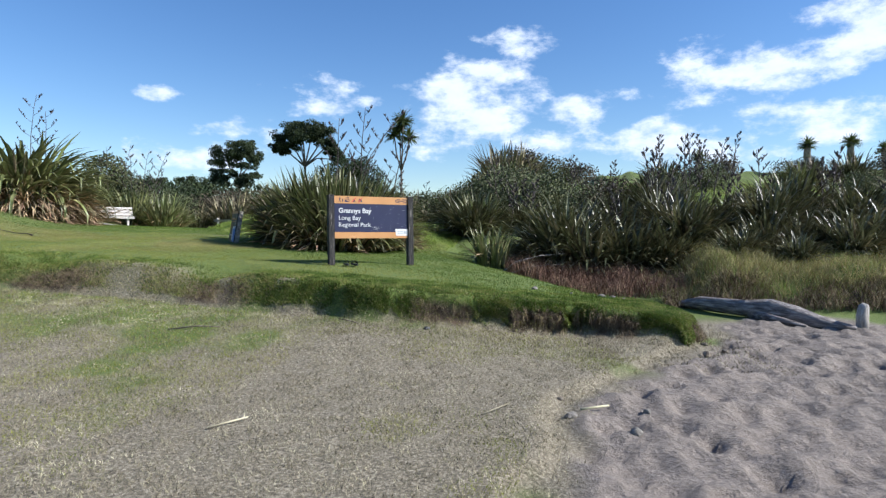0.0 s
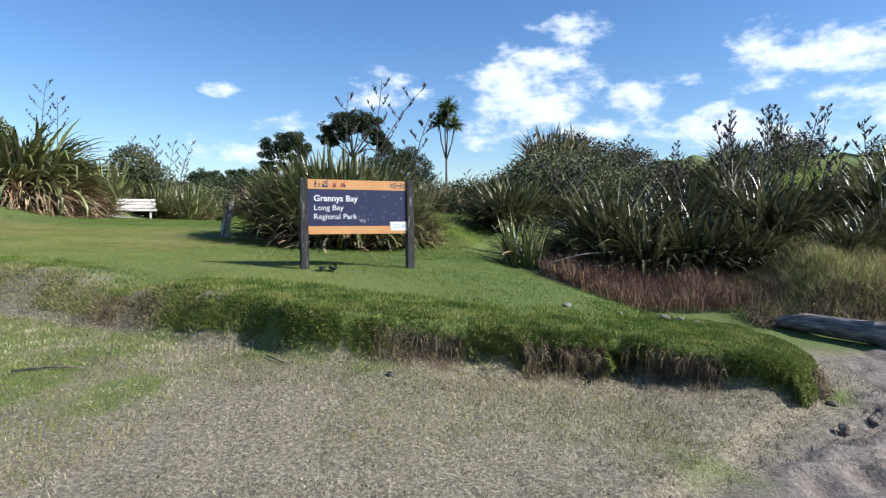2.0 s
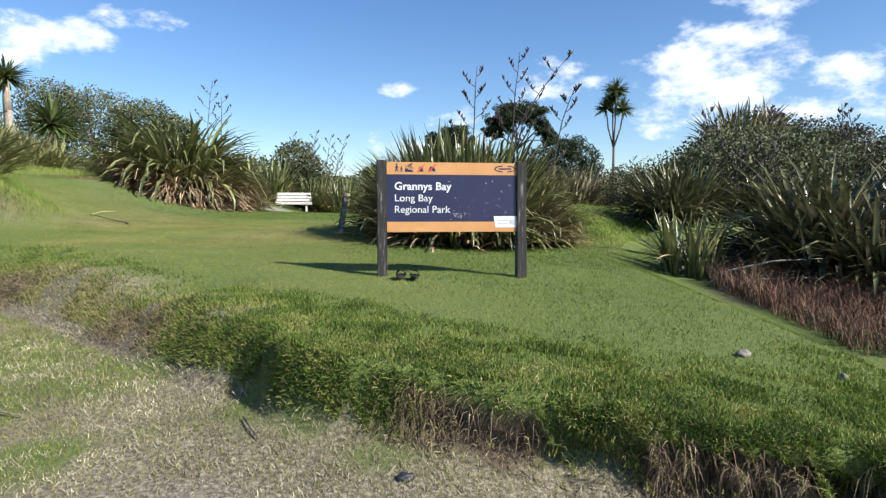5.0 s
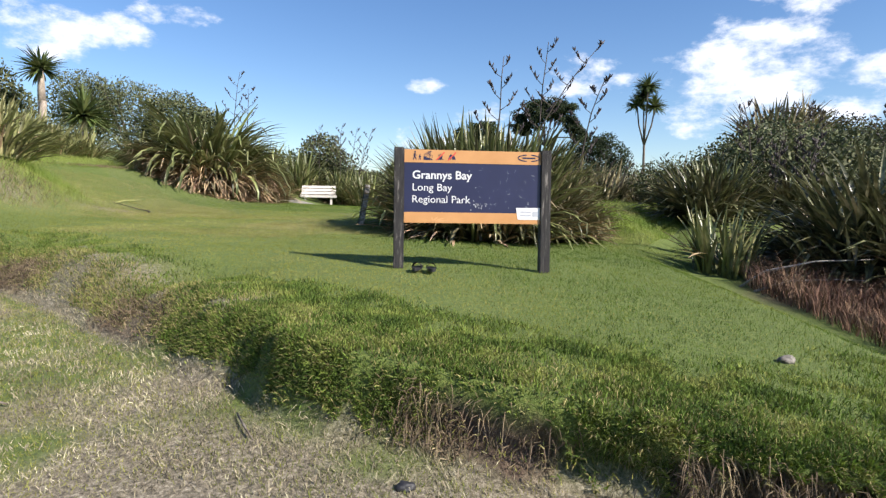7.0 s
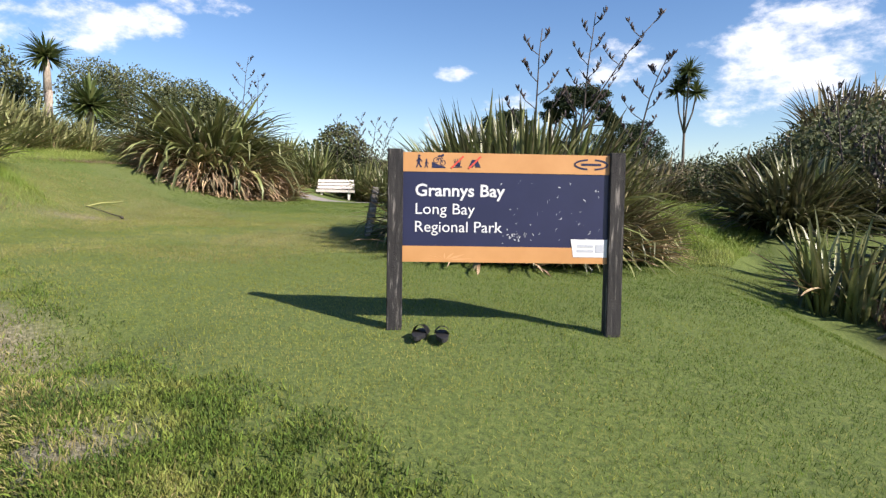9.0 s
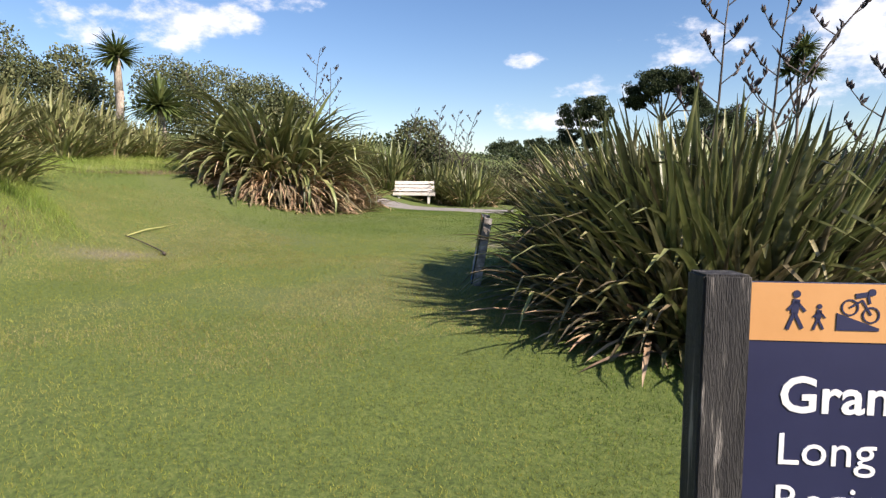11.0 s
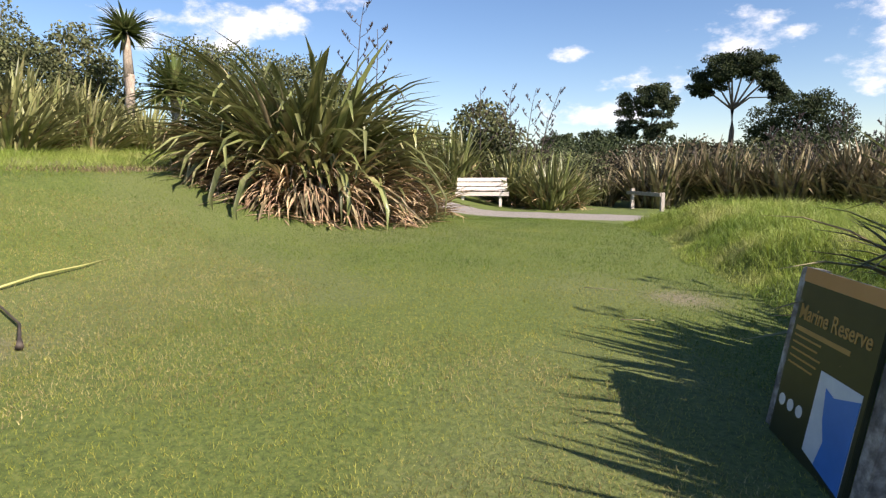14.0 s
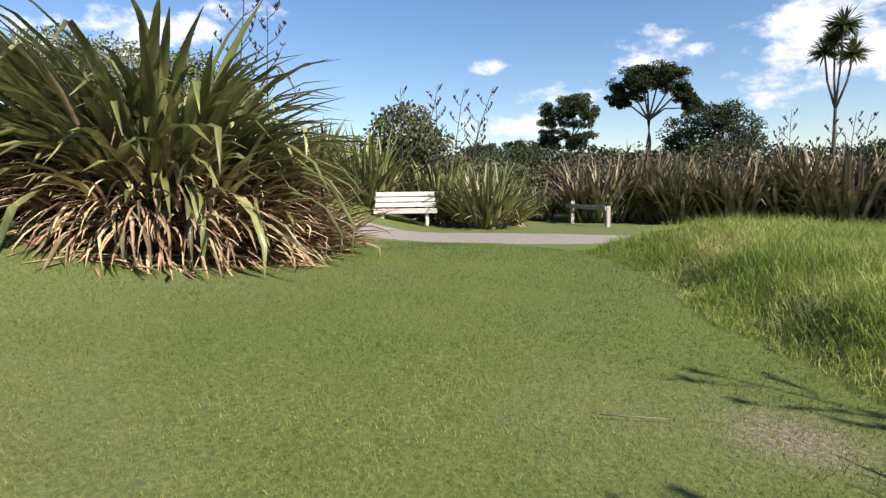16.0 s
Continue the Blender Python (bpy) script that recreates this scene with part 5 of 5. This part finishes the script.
def bare(x, y):
    w = smooth((fbm(x, y, 0.45, 4, 91) - 0.52) / 0.16) * 0.6
    for px, py, rx, ry in ((-3.65, 8.35, 0.42, 0.3), (-6.0, 8.8, 0.8, 0.35), (-12.6, 12.3, 0.35, 0.7), (-10.2, 18.0, 0.35, 0.3)):
        w = np.maximum(w, np.exp(-(((x - px) / rx) ** 2 + ((y - py) / ry) ** 2)))
    return w


def lush(x, y):
    """1 off the walked track, on the seaward side and beyond it, where the lawn is greener."""
    s, p = (y - x) / 1.414, (x + y) / 1.414
    p = p - np.interp(s, [6, 8.8, 11.5, 15.2, 19.4, 24.4], [4.6, 4.3, 3.75, 3.9, 3.9, 4.6])
    return np.maximum(smooth((p - 0.5) / 1.6), 1.1 * smooth((s - 19.5) / 3.0)) * (0.7 + 0.6 * (fbm(x, y, 0.7, 3, 95) - 0.3))


x, y = scatter(1150000, -22, 2.2, 8, 24, 1, lambda x, y, u: (inside_flat(x, y) > 0.25) & (u > bare(x, y) * 0.65) & (mound(x, y) < 0.3) & ~on_path(x, y) & (left_bank(x, y) < 4.5) & (u > 0.55 * smooth((0.52 - fbm(x, y, 9.0, 2, 67)) / 0.2)) & (u > 0.35 * smooth((np.hypot(x + 5, y - 11) - 5) / 8)))
green = np.random.RandomState(3).rand(len(x)) < lush(x, y)
blades("lawn_grass", x[~green], y[~green], 0.032, 0.0048, 0.75, GRASS, "short worn lawn grass along the walked track", "grass", 2)
blades("lawn_grass", x[green], y[green], 0.042, 0.005, 0.65, LUSH_GRASS, "lush green lawn grass on the flat", "grass", 3)


def surface_blades(name, count, weight, tall, wide, outward, down, mat, label, seed):
    """Blades rooted on the sheet of the ground itself, denser where weight (per vertex) is higher."""
    r = np.random.RandomState(seed)
    p = np.stack([gx, gy + undercut, gz], -1)
    u = p[:-1, 1:] - p[:-1, :-1]
    v = p[1:, :-1] - p[:-1, :-1]
    nrm = np.cross(u, v)
    area = np.linalg.norm(nrm, axis=-1)
    prob = (area * weight[:-1, :-1]).ravel()
    pick = r.choice(len(prob), count, p=prob / prob.sum())
    root = (p[:-1, :-1].reshape(-1, 3)[pick] + u.reshape(-1, 3)[pick] * r.rand(count, 1) + v.reshape(-1, 3)[pick] * r.rand(count, 1))
    n = nrm.reshape(-1, 3)[pick] / area.ravel()[pick][:, None]
    d = outward * n + np.array([0, 0, 1 - down]) + 0.75 * r.normal(size=(count, 3))
    d /= np.linalg.norm(d, axis=1)[:, None]
    h = (tall * r.uniform(0.5, 1.2, count))[:, None]
    side = np.cross(d, r.normal(size=(count, 3)))
    side *= (wide * r.uniform(0.6, 1.2, (count, 1)) / 2) / np.linalg.norm(side, axis=1)[:, None]
    mid_ = root + d * h * 0.55
    tip = mid_ + (d + np.array([0, 0, -0.45 - down])) * h * 0.45
    vs = np.stack([root - side, root + side, mid_ - side * 0.8, mid_ + side * 0.8, tip], 1).reshape(-1, 3)
    k = np.arange(count)[:, None] * 5
    f = np.concatenate([k + [0, 1, 3], k + [0, 3, 2], k + [2, 3, 4]])
    return tagged(new(name, mesh_from(name, vs, f, mat)), label, "grass", kind="stuff")


zone = smooth((10.6 - gy) / 0.4) * smooth((gx + 10) / 1.0) * (gx < 2.9) * (gy > 7)
tuft = smooth((fbm(gx, gy, 4.0, 3, 77) - 0.3) / 0.25)
surface_blades("bank_grass", 190000, zone * smooth((rise_b - 0.1) / 0.15) * smooth((1.7 - flat_in) / 1.5) * (1 - 0.93 * steep) * (1 - 0.85 * dry) * (0.1 + tuft**1.3) * (0.3 + 0.7 * smooth((gx + 4.3) / 0.8)), 0.05, 0.007, 0.8, 0.0, BANK_GRASS, "rough green grass hanging over the eroded bank", 4)
surface_blades("bank_straw", 32000, zone * smooth((rise_b - 0.1) / 0.15) * smooth((0.95 - flat_in) / 0.6) * (0.3 + tuft), 0.06, 0.005, 0.8, 0.2, STRAW, "tan straw among the green grass of the bank", 8)
surface_blades("bank_root_mat", 16000, zone * face * scar * (0.1 + tuft), 0.13, 0.005, 0.5, 1.2, ROOT, "dry roots and straw hanging on the bank face", 6)
surface_blades("bank_straw", 11000, zone * smooth(1 - np.abs(rise_b - 0.06) / 0.1) * (0.2 + tuft), 0.06, 0.005, 0.8, 0.1, DRY_GRASS, "tan straw along the foot of the bank", 7)
x, y = scatter(170000, -17, -5.5, 8.6, 15.5, 27, lambda x, y, u: (inside_flat(x, y) > 0.4) & (left_bank(x, y) < 4) & (fbm(x, y, 0.5, 4, 91) + 0.12 * smooth((-8 - x) / 5) > 0.5 + 0.12 * u))
blades("straw_grass", x, y, 0.04, 0.005, 0.9, STRAW, "yellowed short grass among the lawn", "grass", 28)
x, y = scatter(270000, -16, -2.5, 16.5, 28, 7, lambda x, y, u: (mound(x, y) > 0.05) & ~on_path(x, y))
blades("long_grass", x, y, (0.12 + 0.42 * fbm(x, y, 1.1, 3, 19)) * (0.3 + 0.7 * smooth(mound(x, y) / 1.3)), 0.007, 1.1, LONG_GRASS, "long yellow-green grass on the mound beside the lawn", "grass", 8, 2)
x, y = scatter(150000, -27, -11, 8, 19, 9, lambda x, y, u: (left_bank(x, y) > np.where(y < 12.2, -0.5, 3.0) + np.where(y < 12.8, 1.8, 3.0) * u))
blades("long_grass", x, y, 0.1 + 0.35 * fbm(x, y, 0.9, 3, 97), 0.007, 0.9, LONG_GRASS, "long pale grass on the rise", "grass", 10)
x, y = scatter(160000, -1, 14, 11.5, 30, 11, lambda x, y, u: (inside_flat(x, y) < -0.3) & (y > 12.2 + 0.5 * u) & (x > 3.6 - 0.1 * y + u) & ((x < 3) | (u < 0.5)))
blades("long_grass", x, y, 0.3, 0.01, 0.9, LONG_GRASS, "rough green grass on the slope", "grass", 12)
x, y = scatter(480000, -9, 2.2, 2.0, 9, 13, lambda x, y, u: (inside_flat(x, y) < 0.05) & (x < sand_edge(y) + 0.25 * u) & (u < 0.12 + 1.1 * smooth((fbm(x, y, 9.0, 2, 63) - 0.33) / 0.3)))
blades("dry_grass", x, y, 0.04, 0.007, 1.45, DRY_GRASS, "matted dry grass below the bank", "grass", 14)
x, y = scatter(230000, -12, 1.6, 3, 9, 15, lambda x, y, u: (inside_flat(x, y) < 0.1) & (x < sand_edge(y) - 0.2) & (fbm(x, y, 0.9, 4, 81) + 0.25 * smooth((-3 - x) / 3) - 0.22 * smooth((7.4 - y) / 2) > 0.33 + 0.12 * u))
blades("low_grass", x, y, 0.04, 0.005, 0.9, GRASS, "patchy green grass below the bank", "grass", 16)
x, y = scatter(22000, -1.4, 4.5, 11.6, 15.6, 17, lambda x, y, u: (x < 3.0 + 0.6 * u) & (inside_flat(x, y) < -0.35) & (y > 12.6 + 0.1 * x) & (y < 15.4 - 0.12 * x + 0.5 * u))
blades("dry_reeds", x, y, 0.2 + 0.55 * fbm(x, y, 1.5, 2, 29), 0.01, 0.75, REED, "dry reddish-brown reeds in the gully", "reeds", 18, 2)
x, y = scatter(26000, 2.6, 8.5, 11.7, 14.2, 33, lambda x, y, u: (y > 12.1 + 0.1 * u) & (y < 12.4 + 0.9 * fbm(x, y, 1.2, 2, 35)))
blades("brown_thatch", x, y, 0.15 + 0.4 * fbm(x, y, 1.4, 2, 37), 0.01, 1.2, THATCH, "brown dead grass hanging on the bank behind the log", "grass", 34, 2)
x, y = scatter(60000, -21.5, -12, 9, 17, 43, lambda x, y, u: ((np.abs(left_bank(x, y) - 3.5) < 0.5 * u) & (y > 13) & (y < 16.8) & (fbm(x, y, 0.8, 3, 47) > 0.45)) | (np.hypot(x + 13.2, y - 10.3) < 1.3 * u))
blades("brown_thatch", x, y, 0.16, 0.008, 1.3, THATCH, "brown dead grass on the bare foot of the rise", "grass", 44, 2)
x, y = scatter(95000, 2.8, 12, 12.2, 22, 53, lambda x, y, u: (u < 0.25 + fbm(x, y, 0.6, 3, 57)) & (y > 12.4 + 0.4 * u))
blades("straw_grass", x, y, 0.15 + 0.4 * fbm(x, y, 1.0, 3, 59), 0.01, 1.0, STRAW, "tall golden dry grass on the slope", "grass", 54, 2)
